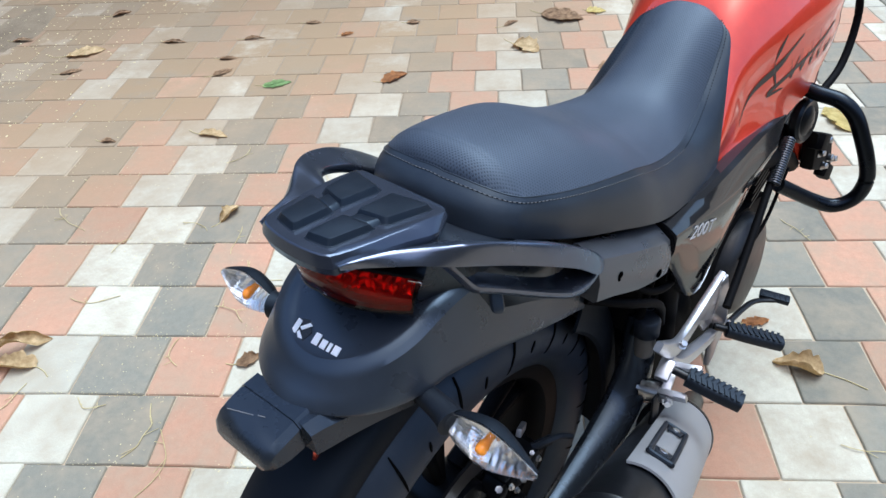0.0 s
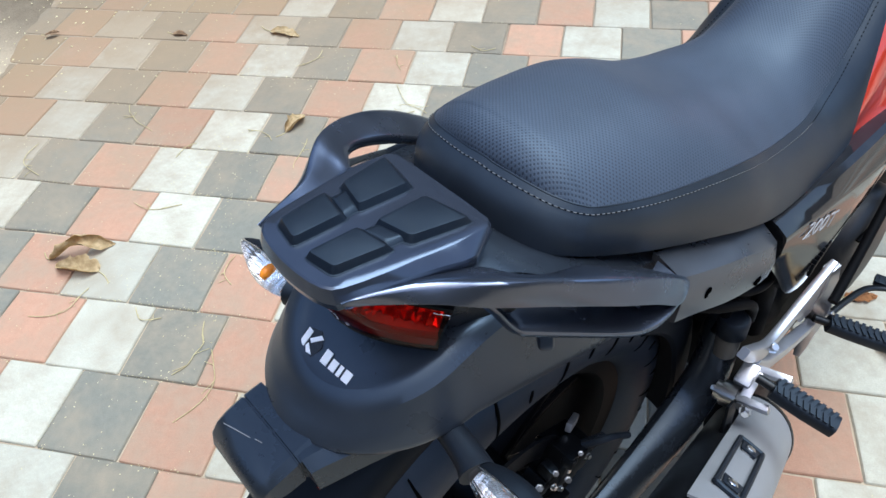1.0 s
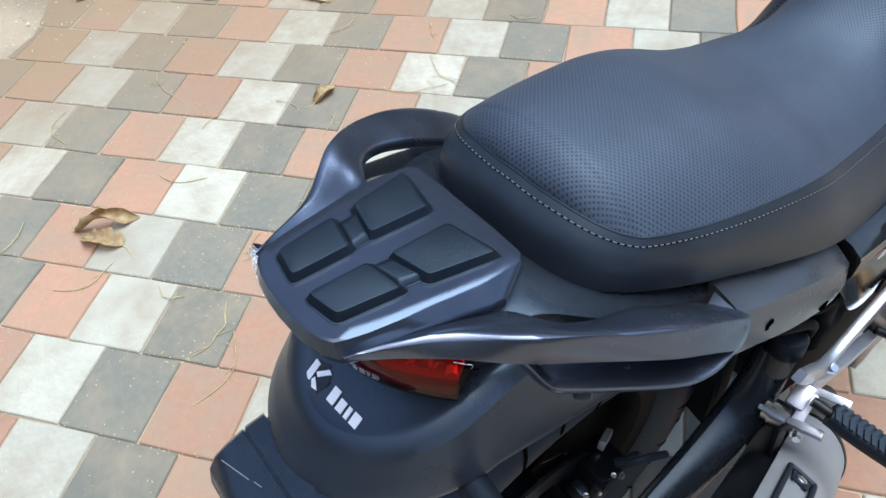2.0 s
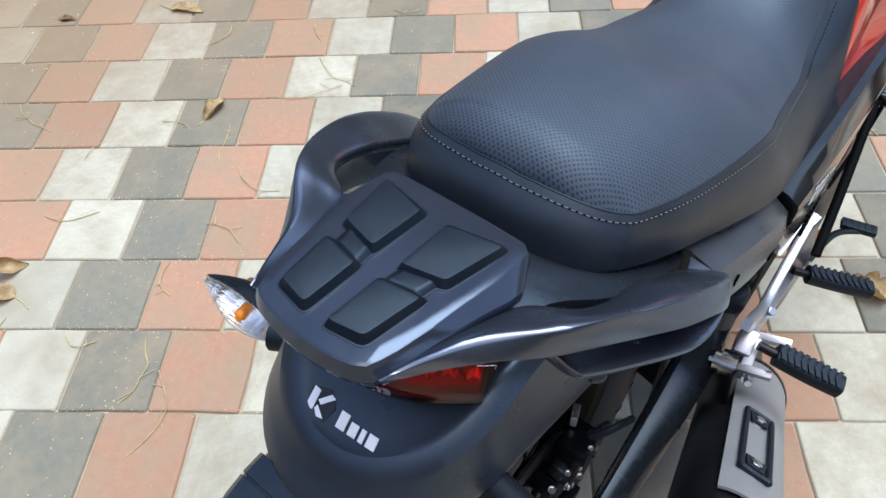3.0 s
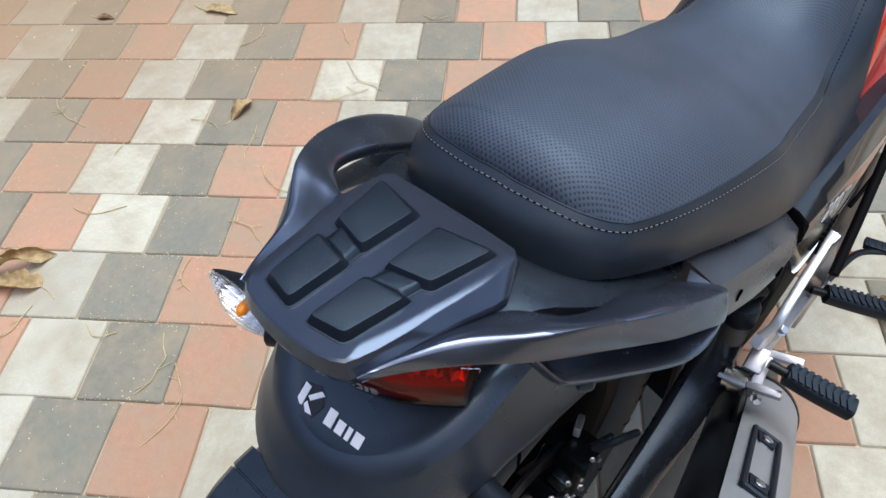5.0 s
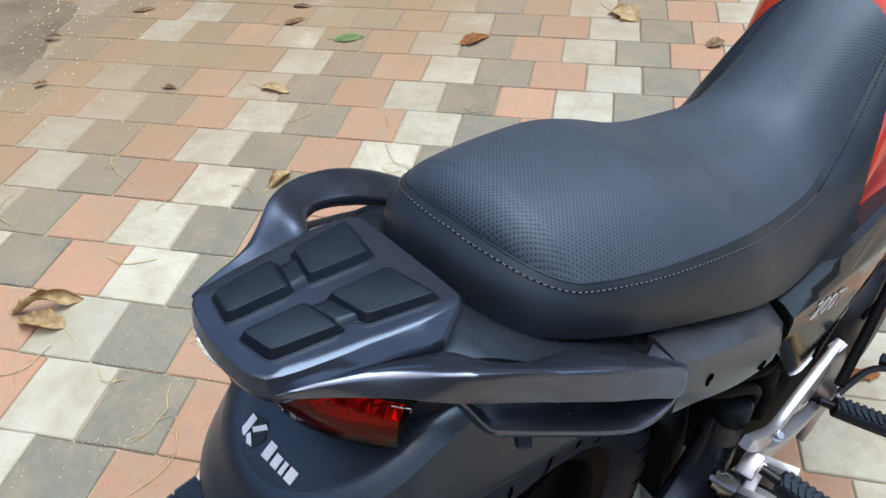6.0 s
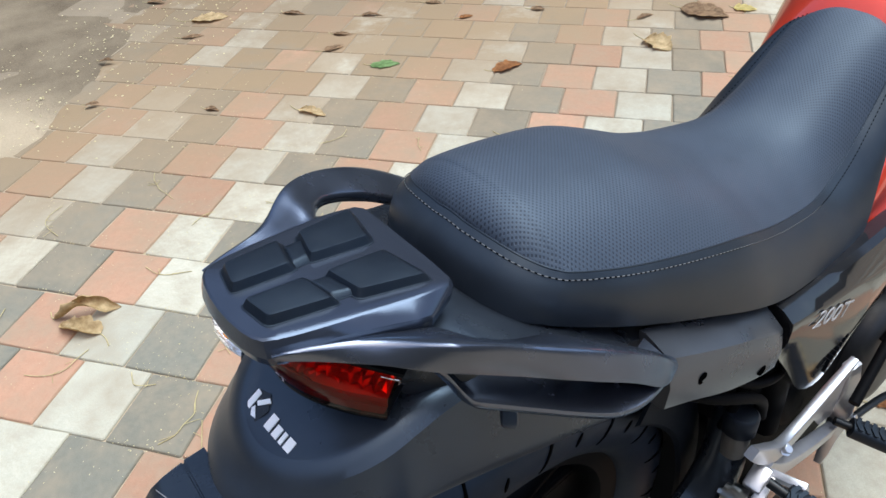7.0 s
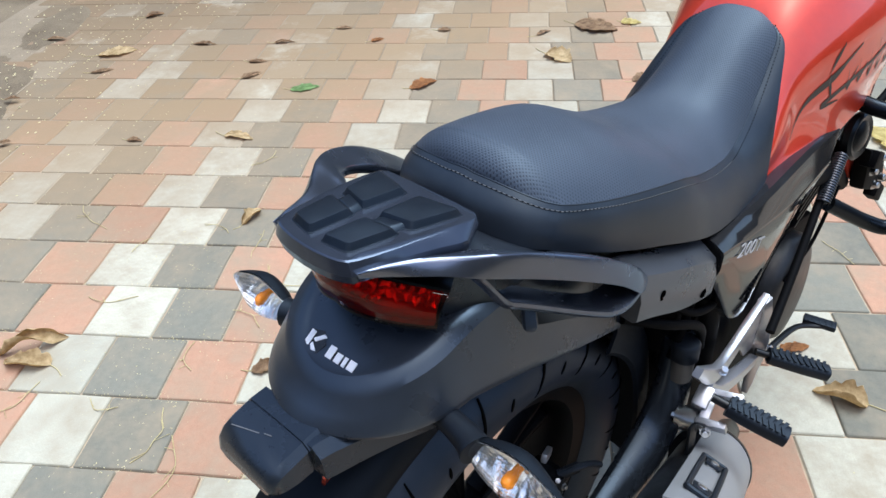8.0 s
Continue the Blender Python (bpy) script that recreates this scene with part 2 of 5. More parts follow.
    dampn = node(m, "ShaderNodeMath")
    dampn.operation = 'MULTIPLY'
    wire(m, damp.outputs[0], dampn.inputs[0])
    wire(m, br.outputs[0], dampn.inputs[1])
    mix3 = node(m, "ShaderNodeMix")
    mix3.data_type = 'RGBA'
    wire(m, dampn.outputs[0], mix3.inputs["Factor"])
    wire(m, mix2.outputs["Result"], mix3.inputs["A"])
    mix3.inputs["B"].default_value = (0.135, 0.095, 0.058, 1)
    wire(m, mix3.outputs["Result"], b.inputs["Base Color"])
    ad = node(m, "ShaderNodeMath")
    ad.operation = 'ADD'
    wire(m, mid.outputs["Fac"], ad.inputs[0])
    wire(m, fine.outputs["Fac"], ad.inputs[1])
    bp = node(m, "ShaderNodeBump", Strength=0.45, Distance=0.0012)
    wire(m, ad.outputs[0], bp.inputs["Height"])
    wire(m, bp.outputs["Normal"], b.inputs["Normal"])
    return m


M_GREY_PAVER = paver_material("grey_concrete", (0.178, 0.168, 0.133))
M_RED_PAVER = paver_material("red_concrete", (0.388, 0.216, 0.139))
M_WHITE_PAVER = paver_material("white_concrete", (0.447, 0.416, 0.328))
PAVERS = [M_GREY_PAVER, M_RED_PAVER, M_WHITE_PAVER]


def earth_material(name, colour, light):
    m = mat(name, colour, 0.95, spec=0.15)
    b = m.node_tree.nodes["Principled BSDF"]
    geo = node(m, "ShaderNodeNewGeometry")
    a = node(m, "ShaderNodeTexNoise", Scale=2.2, Detail=9.0, Roughness=0.62)
    c = node(m, "ShaderNodeTexNoise", Scale=180.0, Detail=5.0, Roughness=0.75)
    v = node(m, "ShaderNodeTexVoronoi", Scale=70.0)
    for n in (a, c, v):
        wire(m, geo.outputs["Position"], n.inputs["Vector"])
    ramp = node(m, "ShaderNodeValToRGB")
    ramp.color_ramp.elements[0].position, ramp.color_ramp.elements[1].position = 0.32, 0.68
    ramp.color_ramp.elements[0].color, ramp.color_ramp.elements[1].color = (*colour, 1), (*light, 1)
    mixf = node(m, "ShaderNodeMath")
    mixf.operation = 'MULTIPLY_ADD'
    wire(m, c.outputs["Fac"], mixf.inputs[0])
    mixf.inputs[1].default_value = 0.35
    half = node(m, "ShaderNodeMath")
    half.operation = 'MULTIPLY'
    half.inputs[1].default_value = 0.65
    wire(m, a.outputs["Fac"], half.inputs[0])
    wire(m, half.outputs[0], mixf.inputs[2])
    wire(m, mixf.outputs[0], ramp.inputs["Fac"])
    sep = node(m, "ShaderNodeSeparateXYZ")
    wire(m, geo.outputs["Position"], sep.inputs[0])
    damp = node(m, "ShaderNodeMapRange")
    damp.inputs["From Min"].default_value, damp.inputs["From Max"].default_value = 1.12, 0.86
    damp.inputs["To Max"].default_value = 0.9
    wire(m, sep.outputs["Y"], damp.inputs["Value"])
    dry = node(m, "ShaderNodeMix")
    dry.data_type = 'RGBA'
    wire(m, damp.outputs[0], dry.inputs["Factor"])
    wire(m, ramp.outputs["Color"], dry.inputs["A"])
    pale = node(m, "ShaderNodeValToRGB")
    pale.color_ramp.elements[0].position, pale.color_ramp.elements[1].position = 0.3, 0.7
    pale.color_ramp.elements[0].color, pale.color_ramp.elements[1].color = (*[(a + 3 * b_) / 4 for a, b_ in zip(colour, light)], 1), (*[min(1, 1.7 * v) for v in light], 1)
    wire(m, mixf.outputs[0], pale.inputs["Fac"])
    wire(m, pale.outputs["Color"], dry.inputs["B"])
    wire(m, dry.outputs["Result"], b.inputs["Base Color"])
    bp = node(m, "ShaderNodeBump", Strength=0.7, Distance=0.004)
    wire(m, c.outputs["Fac"], bp.inputs["Height"])
    wire(m, bp.outputs["Normal"], b.inputs["Normal"])
    return m


M_EARTH = earth_material("trodden_earth", (0.075, 0.054, 0.035), (0.27, 0.212, 0.143))
M_JOINT = earth_material("joint_sand", (0.17, 0.132, 0.092), (0.31, 0.245, 0.17))


def leaf_material(name, c1, c2):
    m = mat(name, c1, 0.7, spec=0.25)
    b = m.node_tree.nodes["Principled BSDF"]
    vec = coords(m)
    n1 = node(m, "ShaderNodeTexNoise", Scale=45.0, Detail=6.0, Roughness=0.7)
    wire(m, vec, n1.inputs["Vector"])
    ramp = node(m, "ShaderNodeValToRGB")
    ramp.color_ramp.elements[0].position, ramp.color_ramp.elements[1].position = 0.35, 0.65
    ramp.color_ramp.elements[0].color, ramp.color_ramp.elements[1].color = (*c1, 1), (*c2, 1)
    wire(m, n1.outputs["Fac"], ramp.inputs["Fac"])
    wire(m, ramp.outputs["Color"], b.inputs["Base Color"])
    bp = node(m, "ShaderNodeBump", Strength=0.5, Distance=0.002)
    wire(m, n1.outputs["Fac"], bp.inputs["Height"])
    wire(m, bp.outputs["Normal"], b.inputs["Normal"])
    return m


M_LEAF_TAN = leaf_material("dry_leaf_tan", (0.42, 0.28, 0.13), (0.70, 0.54, 0.31))
M_LEAF_BROWN = leaf_material("dry_leaf_brown", (0.17, 0.095, 0.05), (0.42, 0.27, 0.15))
M_LEAF_ORANGE = leaf_material("dry_leaf_orange", (0.22, 0.085, 0.03), (0.45, 0.2, 0.07))
M_LEAF_GREEN = leaf_material("fallen_leaf_green", (0.13, 0.22, 0.07), (0.28, 0.40, 0.16))
M_LEAF_YELLOW = leaf_material("fallen_leaf_yellow", (0.5, 0.38, 0.12), (0.68, 0.56, 0.24))
M_TWIG = leaf_material("dry_stalk", (0.34, 0.26, 0.12), (0.55, 0.46, 0.24))
M_CHAFF = leaf_material("yellow_chaff", (0.45, 0.36, 0.16), (0.66, 0.58, 0.36))


# ---------------------------------------------------------------- builders
# right-hand fittings are laid out about an axis that leans with the engine; UPRIGHT is the bike's own midplane
UPRIGHT = Matrix.Identity(4)
LEANT = pose(0.0653, 0, 0, 0, -4.5, 0)
MIRROR = Matrix.Diagonal((-1, 1, 1, 1))
layout = {"m": UPRIGHT}


def obj(name, bm, material, smooth=True, angle=40):
    bm.transform(layout["m"])
    bmesh.ops.recalc_face_normals(bm, faces=bm.faces)
    me = bpy.data.meshes.new(name)
    bm.to_mesh(me)
    bm.free()
    for mt in (material if isinstance(material, (list, tuple)) else [material]):
        me.materials.append(mt)
    if smooth:
        for p in me.polygons:
            p.use_smooth = True
        me.set_sharp_from_angle(angle=radians(angle))
    return new(name, me)


def part(name, bm, material, parent, label="", smooth=True, angle=40):
    ob = obj(name, bm, material, smooth, angle)
    ob.parent = parent
    if label:
        tagged(ob, label)
    return ob


def hold(ob, parent, label=""):
    ob.parent = parent
    if label:
        tagged(ob, label)
    return ob


def skin(bm, rings, closed=True, cap=True, mirror=False):
    """Joins rings of points (all of one length) by quads."""
    made = []
    for ring in rings:
        made.append([bm.verts.new((-p[0], p[1], p[2]) if mirror else p) for p in ring])
    n = len(made[0])
    for a, b in zip(made, made[1:]):
        for k in range(n if closed else n - 1):
            q = (a[k], a[(k + 1) % n], b[(k + 1) % n], b[k])
            if len(set(q)) == 4:
                bm.faces.new(q)
    if cap and closed:
        bm.faces.new(made[0])
        bm.faces.new(list(reversed(made[-1])))
    return made


def spline(points, steps):
    """Catmull-Rom through rows of numbers."""
    pts = [np.array(p, float) for p in points]
    pts = [2 * pts[0] - pts[1]] + pts + [2 * pts[-1] - pts[-2]]
    out = []
    for i in range(1, len(pts) - 2):
        a, b, c, d = pts[i - 1:i + 3]
        for s in range(steps):
            t = s / steps
            out.append(0.5 * (2 * b + (c - a) * t + (2 * a - 5 * b + 4 * c - d) * t * t + (3 * b - a - 3 * c + d) * t ** 3))
    out.append(pts[-2])
    return out


def sweep(bm, path, steps=5, sides=14, power=2.6, mirror=False, cap=True, section=None):
    """A bar along rows of (x, y, z, half width, half height), with a squarish rounded section kept upright."""
    rows = spline(path, steps)
    rings = []
    for i, row in enumerate(rows):
        a, b = rows[max(i - 1, 0)][:3], rows[min(i + 1, len(rows) - 1)][:3]
        t = Vector(b - a).normalized()
        side = t.cross(Vector((0, 0, 1)))
        side = side.normalized() if side.length > 1e-4 else Vector((1, 0, 0))
        up = side.cross(t).normalized()
        ring = []
        for k in range(sides):
            ang = 2 * math.pi * (k + 0.5) / sides
            c, s = math.cos(ang), math.sin(ang)
            x = math.copysign(abs(c) ** (2 / power), c) * row[3]
            y = math.copysign(abs(s) ** (2 / power), s) * row[4]
            ring.append(Vector(row[:3]) + side * x + up * y)
        if section:
            ring = [Vector(row[:3]) + side * (a * row[3]) + up * (b_ * row[4]) for a, b_ in section]
        rings.append(ring)
    skin(bm, rings, mirror=mirror, cap=cap)
    return bm


def tube(bm, points, radius, steps=6, sides=10, mirror=False):
    return sweep(bm, [(*p, radius, radius) for p in points], steps, sides, 2.0, mirror)


def rod(bm, a, b, radius, sides=12, radius2=None):
    a, b = Vector(a), Vector(b)
    t = (b - a).normalized()
    s = t.orthogonal().normalized()
    u = t.cross(s)
    r2 = radius if radius2 is None else radius2
    rings = []
    for p, r in ((a, radius), (b, r2)):
        rings.append([p + (s * math.cos(2 * math.pi * k / sides) + u * math.sin(2 * math.pi * k / sides)) * r for k in range(sides)])
    skin(bm, rings)
    return bm


def turned(bm, profile, centre, axis, sides=32, ring=False):
    """Turns rows of (along, radius) about an axis through centre."""
    c, t = Vector(centre), Vector(axis).normalized()
    s = t.orthogonal().normalized()
    u = t.cross(s)
    rings = []
    for along, r in profile:
        rings.append([c + t * along + (s * math.cos(2 * math.pi * k / sides) + u * math.sin(2 * math.pi * k / sides)) * max(r, 1e-5) for k in range(sides)])
    if ring:
        rings.append(rings[0])
    skin(bm, rings, cap=not ring)
    return bm


def block(bm, corners_a, corners_b, edge=0.002):
    """A bevelled solid between two outlines with the same number of corners."""
    b2 = bmesh.new()
    skin(b2, [[Vector(c) for c in corners_a], [Vector(c) for c in corners_b]])
    bmesh.ops.recalc_face_normals(b2, faces=b2.faces)
    if edge:
        bmesh.ops.bevel(b2, geom=list(b2.edges), offset=edge, segments=2, affect='EDGES', profile=0.6, clamp_overlap=True)
    me = bpy.data.meshes.new("scratch")
    b2.to_mesh(me)
    b2.free()
    bm.from_mesh(me)
    bpy.data.meshes.remove(me)
    return bm


def box(bm, centre, size, turn=(0, 0, 0), edge=0.002):
    m = pose(*centre, *turn)
    x, y, z = [s / 2 for s in size]
    lo = [m @ Vector(c) for c in ((-x, -y, -z), (x, -y, -z), (x, y, -z), (-x, y, -z))]
    hi = [m @ Vector(c) for c in ((-x, -y, z), (x, -y, z), (x, y, z), (-x, y, z))]
    return block(bm, lo, hi, edge)


def bolt(bm, at, axis, r=0.006, h=0.006):
    t = Vector(axis).normalized()
    turned(bm, [(0, r * 1.5), (0.0012, r * 1.5), (0.0013, r), (h, r), (h + 0.0006, r * 0.85)], at, t, 6)
    return bm


# ---------------------------------------------------------------- motorcycle
bike = new("motorcycle")
bike.empty_display_size = 0.1
tagged(bike, "parked black and red motorcycle with a rear rack", "motorcycle")
BIKE = (0.776, -0.4765, -36.5)
bike.matrix_world = pose(BIKE[0], BIKE[1], 0, 0, 0, BIKE[2])

# seat: y, seam half width, seam z, crown z, lower half width, lower z
SEAT = spline([
    (0.1490, 0.012, 0.8085, 0.8095, 0.018, 0.772),
    (0.1505, 0.030, 0.8075, 0.8125, 0.036, 0.771),
    (0.1535, 0.047, 0.8050, 0.8165, 0.052, 0.770),
    (0.1580, 0.060, 0.8015, 0.8205, 0.066, 0.767),
    (0.1650, 0.071, 0.7970, 0.8240, 0.077, 0.764),
    (0.1720, 0.0775, 0.7935, 0.8255, 0.083, 0.761),
    (0.180, 0.0822, 0.7902, 0.8260, 0.088, 0.756),
    (0.210, 0.0907, 0.7798, 0.8200, 0.0985, 0.7365),
    (0.250, 0.0981, 0.7675, 0.8107, 0.1079, 0.7116),
    (0.300, 0.1045, 0.7536, 0.7952, 0.1198, 0.6923),
    (0.350, 0.1070, 0.7380, 0.7685, 0.1284, 0.6707),
    (0.400, 0.1005, 0.7130, 0.7431, 0.1303, 0.6489),
    (0.450, 0.0952, 0.6935, 0.7255, 0.1286, 0.6333),
    (0.500, 0.0908, 0.6805, 0.7135, 0.1250, 0.6205),
    (0.540, 0.0836, 0.6710, 0.7120, 0.1225, 0.6165),
    (0.570, 0.0776, 0.6710, 0.7198, 0.1205, 0.6120),
    (0.600, 0.0732, 0.6837, 0.7349, 0.1160, 0.6150),
    (0.630, 0.0685, 0.7024, 0.7521, 0.1010, 0.6640),
    (0.660, 0.0635, 0.7282, 0.7680, 0.0845, 0.7130),
    (0.688, 0.0570, 0.7560, 0.7805, 0.0685, 0.7500),
    (0.699, 0.0440, 0.7670, 0.7825, 0.0500, 0.7640),
], 4)


def seat():
    top, side, base = bmesh.new(), bmesh.new(), bmesh.new()
    top_rings, base_rings = [], []

    def low_y(y):
        # the rear wall leans back towards its foot
        return y - 0.024 * max(0, 1 - (y - 0.149) / 0.1)
    for y, us, zs, zc, ul, zl in SEAT:
        ring = []
        for k in range(-10, 11):
            s = k / 10
            w = abs(s)
            ring.append((us * math.copysign(w ** 0.92, s), y, zs + (zc - zs) * (1 - w ** 2.6)))
        top_rings.append(ring)
        base_rings.append([(ul, low_y(y), zl), (ul - 0.012, low_y(y), zl - 0.008), (-ul + 0.012, low_y(y), zl - 0.008), (-ul, low_y(y), zl)])
    skin(top, top_rings, closed=False)

    def outward(p):
        out = Vector((p.x, (p.y - 0.30) if p.y < 0.20 else 0, 0))
        return out.normalized() if out.length > 1e-6 else Vector((0, -1, 0))

    def bulge(t):
        return 0.0075 * math.sin(math.pi * t ** 0.75) - 0.0012 * math.exp(-((t - 0.13) / 0.05) ** 2)
    y0, ul0, zl0 = SEAT[0][0], SEAT[0][4], SEAT[0][5]
    seam_line = [(-us, y, zs) for y, us, zs, *_ in reversed(SEAT[1:])] + top_rings[0] + [(us, y, zs) for y, us, zs, *_ in SEAT[1:]]
    low_line = [(-r[4], low_y(r[0]), r[5]) for r in reversed(SEAT[1:])] + [(ul0 * k / 10, low_y(y0) - 0.0005, zl0) for k in range(-10, 11)] + [(r[4], low_y(r[0]), r[5]) for r in SEAT[1:]]
    rows = []
    for k in range(12):
        t = k / 11
        row = []
        for a, b in zip(seam_line, low_line):
            p = Vector(a).lerp(Vector(b), t)
            row.append(p + outward(p) * bulge(t) * min(1, (Vector(a) - Vector(b)).length / 0.05))
        rows.append(row)
    skin(side, rows, closed=False)
    y, us, zs, zc, ul, zl = SEAT[-1]
    skin(side, [top_rings[-1], [(ul * k / 10, y + 0.004, zl) for k in range(-10, 11)]], closed=False)
    skin(base, base_rings, closed=False)
    cushion = new("seat")
    hold(cushion, bike, "black two-level vinyl seat with dimpled top and stitched seams")
    part("seat_top", top, M_SEAT_TOP, cushion, "dimpled black vinyl top with sky sheen in its colour", angle=80)
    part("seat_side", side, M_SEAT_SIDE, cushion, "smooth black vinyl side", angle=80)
    part("seat_base", base, M_PLASTIC_SHADED, cushion)

    # one row under the seam: dark needle holes all round, pale thread between them but for the nose
    def stitches(drop, step, start, radius, length, kept):
        path, bm = [], bmesh.new()
        for a, b in zip(seam_line, low_line):
            p = Vector(a).lerp(Vector(b), drop)
            path.append(p + outward(p) * (bulge(drop) + 0.0003))
        run, need = 0.0, start
        for a, b in zip(path, path[1:]):
            seg = (b - a).length
            while seg > 1e-6 and need < run + seg:
                p = a + (b - a) * ((need - run) / seg)
                d = (b - a).normalized() * length
                if kept(p):
                    rod(bm, p - d, p + d, radius, 5)
                need += step
            run += seg
        return bm
    tagged(part("seam_perforation", stitches(0.09, 0.0046, 0.0023, 0.0005, 0.0008, lambda p: True), M_HOLE, cushion, "row of dark needle holes"), kind="stuff")
    tagged(part("stitching", stitches(0.09, 0.0046, 0.0, 0.00038, 0.0013, lambda p: p.y < 0.52), M_THREAD_WORN, cushion, "pale worn stitching"), kind="stuff")
    # a welted edge between the top and the side
    bm = bmesh.new()
    tube(bm, [Vector(p) for p in seam_line[::2]], 0.0007, 2, 6)
    part("seam_welt", bm, M_SEAT_SIDE, cushion)


seat()


# rear rack with its four rubber pads
def rack_z(y):
    return 0.8285 - 0.165 * y - 0.25 * y * y


def rack():
    # the flat top, and the sloping shoulder outside it that widens forwards
    top = [(0.0, -0.0150), (0.012, -0.0145), (0.024, -0.0128), (0.032, -0.0105), (0.0370, -0.0072), (0.0400, -0.0005), (0.0428, 0.010), (0.0455, 0.026), (0.0478, 0.042), (0.0498, 0.058), (0.0515, 0.074), (0.0526, 0.090), (0.0518, 0.1035), (0.0470, 0.1080), (0.025, 0.109), (0.0, 0.109)]
    rim = [(0.0, -0.0188), (0.013, -0.0182), (0.0258, -0.0163), (0.035, -0.0133), (0.0412, -0.0092), (0.0440, -0.0015), (0.0470, 0.009), (0.0508, 0.025), (0.0545, 0.041), (0.0585, 0.057), (0.0630, 0.073), (0.0638, 0.082), (0.0535, 0.1050), (0.0480, 0.1098), (0.026, 0.111), (0.0, 0.111)]
    drop = [0.0085] * 5 + [0.0075, 0.0068, 0.0068, 0.0070, 0.0072, 0.0075, 0.0078, 0.004, 0.003, 0.003, 0.003]

    def both(pts):
        return list(pts) + [(-p[0], *p[1:]) for p in reversed(pts[1:-1])]

    def inset(pts, d):
        return [(x - math.copysign(min(d, abs(x)), x), y + (d if y < 0.02 else -d if y > 0.1 else 0)) for x, y in pts]
    t2, r2, d2 = both(top), both(rim), both([(0, d) for d in drop])
    bm = bmesh.new()
    rings = [[(x, y, rack_z(y) - 0.022) for x, y in inset(r2, 0.006)],
             [(x, y, rack_z(y) - d[1] - 0.0095) for (x, y), d in zip(inset(r2, 0.0012), d2)],
             [(x, y, rack_z(y) - d[1] - 0.0025) for (x, y), d in zip(r2, d2)],
             [(x, y, rack_z(y) - d[1]) for (x, y), d in zip(inset(r2, 0.0006), d2)],
             [(0.12 * a + 0.88 * x, 0.12 * b + 0.88 * y, rack_z(y) - 0.10 * d[1]) for (a, b), (x, y), d in zip(r2, t2, d2)],
             [(x, y, rack_z(y)) for x, y in inset(t2, 0.0008)],
             [(x, y, rack_z(y) + 0.0003) for x, y in inset(t2, 0.006)]]
    made = skin(bm, rings, cap=False)
    n = len(t2)
    # close the top in strips from side to side, so that it keeps its fall
    last = made[-1]
    for k in range(15):
        a, b = last[k], last[k + 1]
        c, d = last[(n - k - 1) % n], last[(n - k) % n]
        face = [a, b, c, d] if k else [a, b, c]
        if k == 14:
            face = [a, b, d]
        bm.faces.new(face)
    bm.faces.new(list(reversed(made[0])))
    plate = part("rack", bm, M_RACK, bike, "flat graphite luggage plate with four rubber pads", angle=24)

    def pad(corners, h=0.0065):
        b = bmesh.new()
        rows = []
        cx, cy = sum(p[0] for p in corners) / len(corners), sum(p[1] for p in corners) / len(corners)

        def grown(x, y, d):
            v = Vector((x - cx, y - cy))
            return (cx + v.x * (1 + d / v.length), cy + v.y * (1 + d / v.length))
        for d, up in ((0.0014, -0.001), (0.0014, 0.0006), (0.0004, 0.0007), (0.0, 0.0012), (-0.0022, h * 0.8), (-0.0032, h), (-0.005, h + 0.0002)):
            rows.append([(*grown(x, y, d), rack_z(grown(x, y, d)[1]) + up) for x, y in corners])
        skin(b, rows)
        return b

    def rounded(corners, r=0.0035):
        out = []
        for k, c in enumerate(corners):
            p, q = Vector(corners[k - 1]), Vector(corners[(k + 1) % len(corners)])
            c = Vector(c)
            a, b = c + (p - c).normalized() * r, c + (q - c).normalized() * r
            out += [tuple(a), tuple((a + b + c * 2) / 4), tuple(b)]
        return out
    rear = rounded([(0.0062, -0.0045), (0.0300, -0.0005), (0.0352, 0.0410), (0.0062, 0.0365)])
    front = rounded([(0.0080, 0.0455), (0.0372, 0.0515), (0.0448, 0.0975), (0.0068, 0.0900)])
    neck = rounded([(0.0085, 0.0345), (0.0300, 0.0385), (0.0320, 0.0535), (0.0100, 0.0485)], 0.002)
    for sgn in (1, -1):
        for outl in (rear, front):
            part("rubber_pad", pad([(sgn * x, y) for x, y in outl], 0.0062), M_PAD, plate, "fine-ribbed black rubber pad", angle=40)
        part("pad_bridge", pad([(sgn * x, y) for x, y in neck], 0.0034), M_PAD, plate, angle=40)


rack()

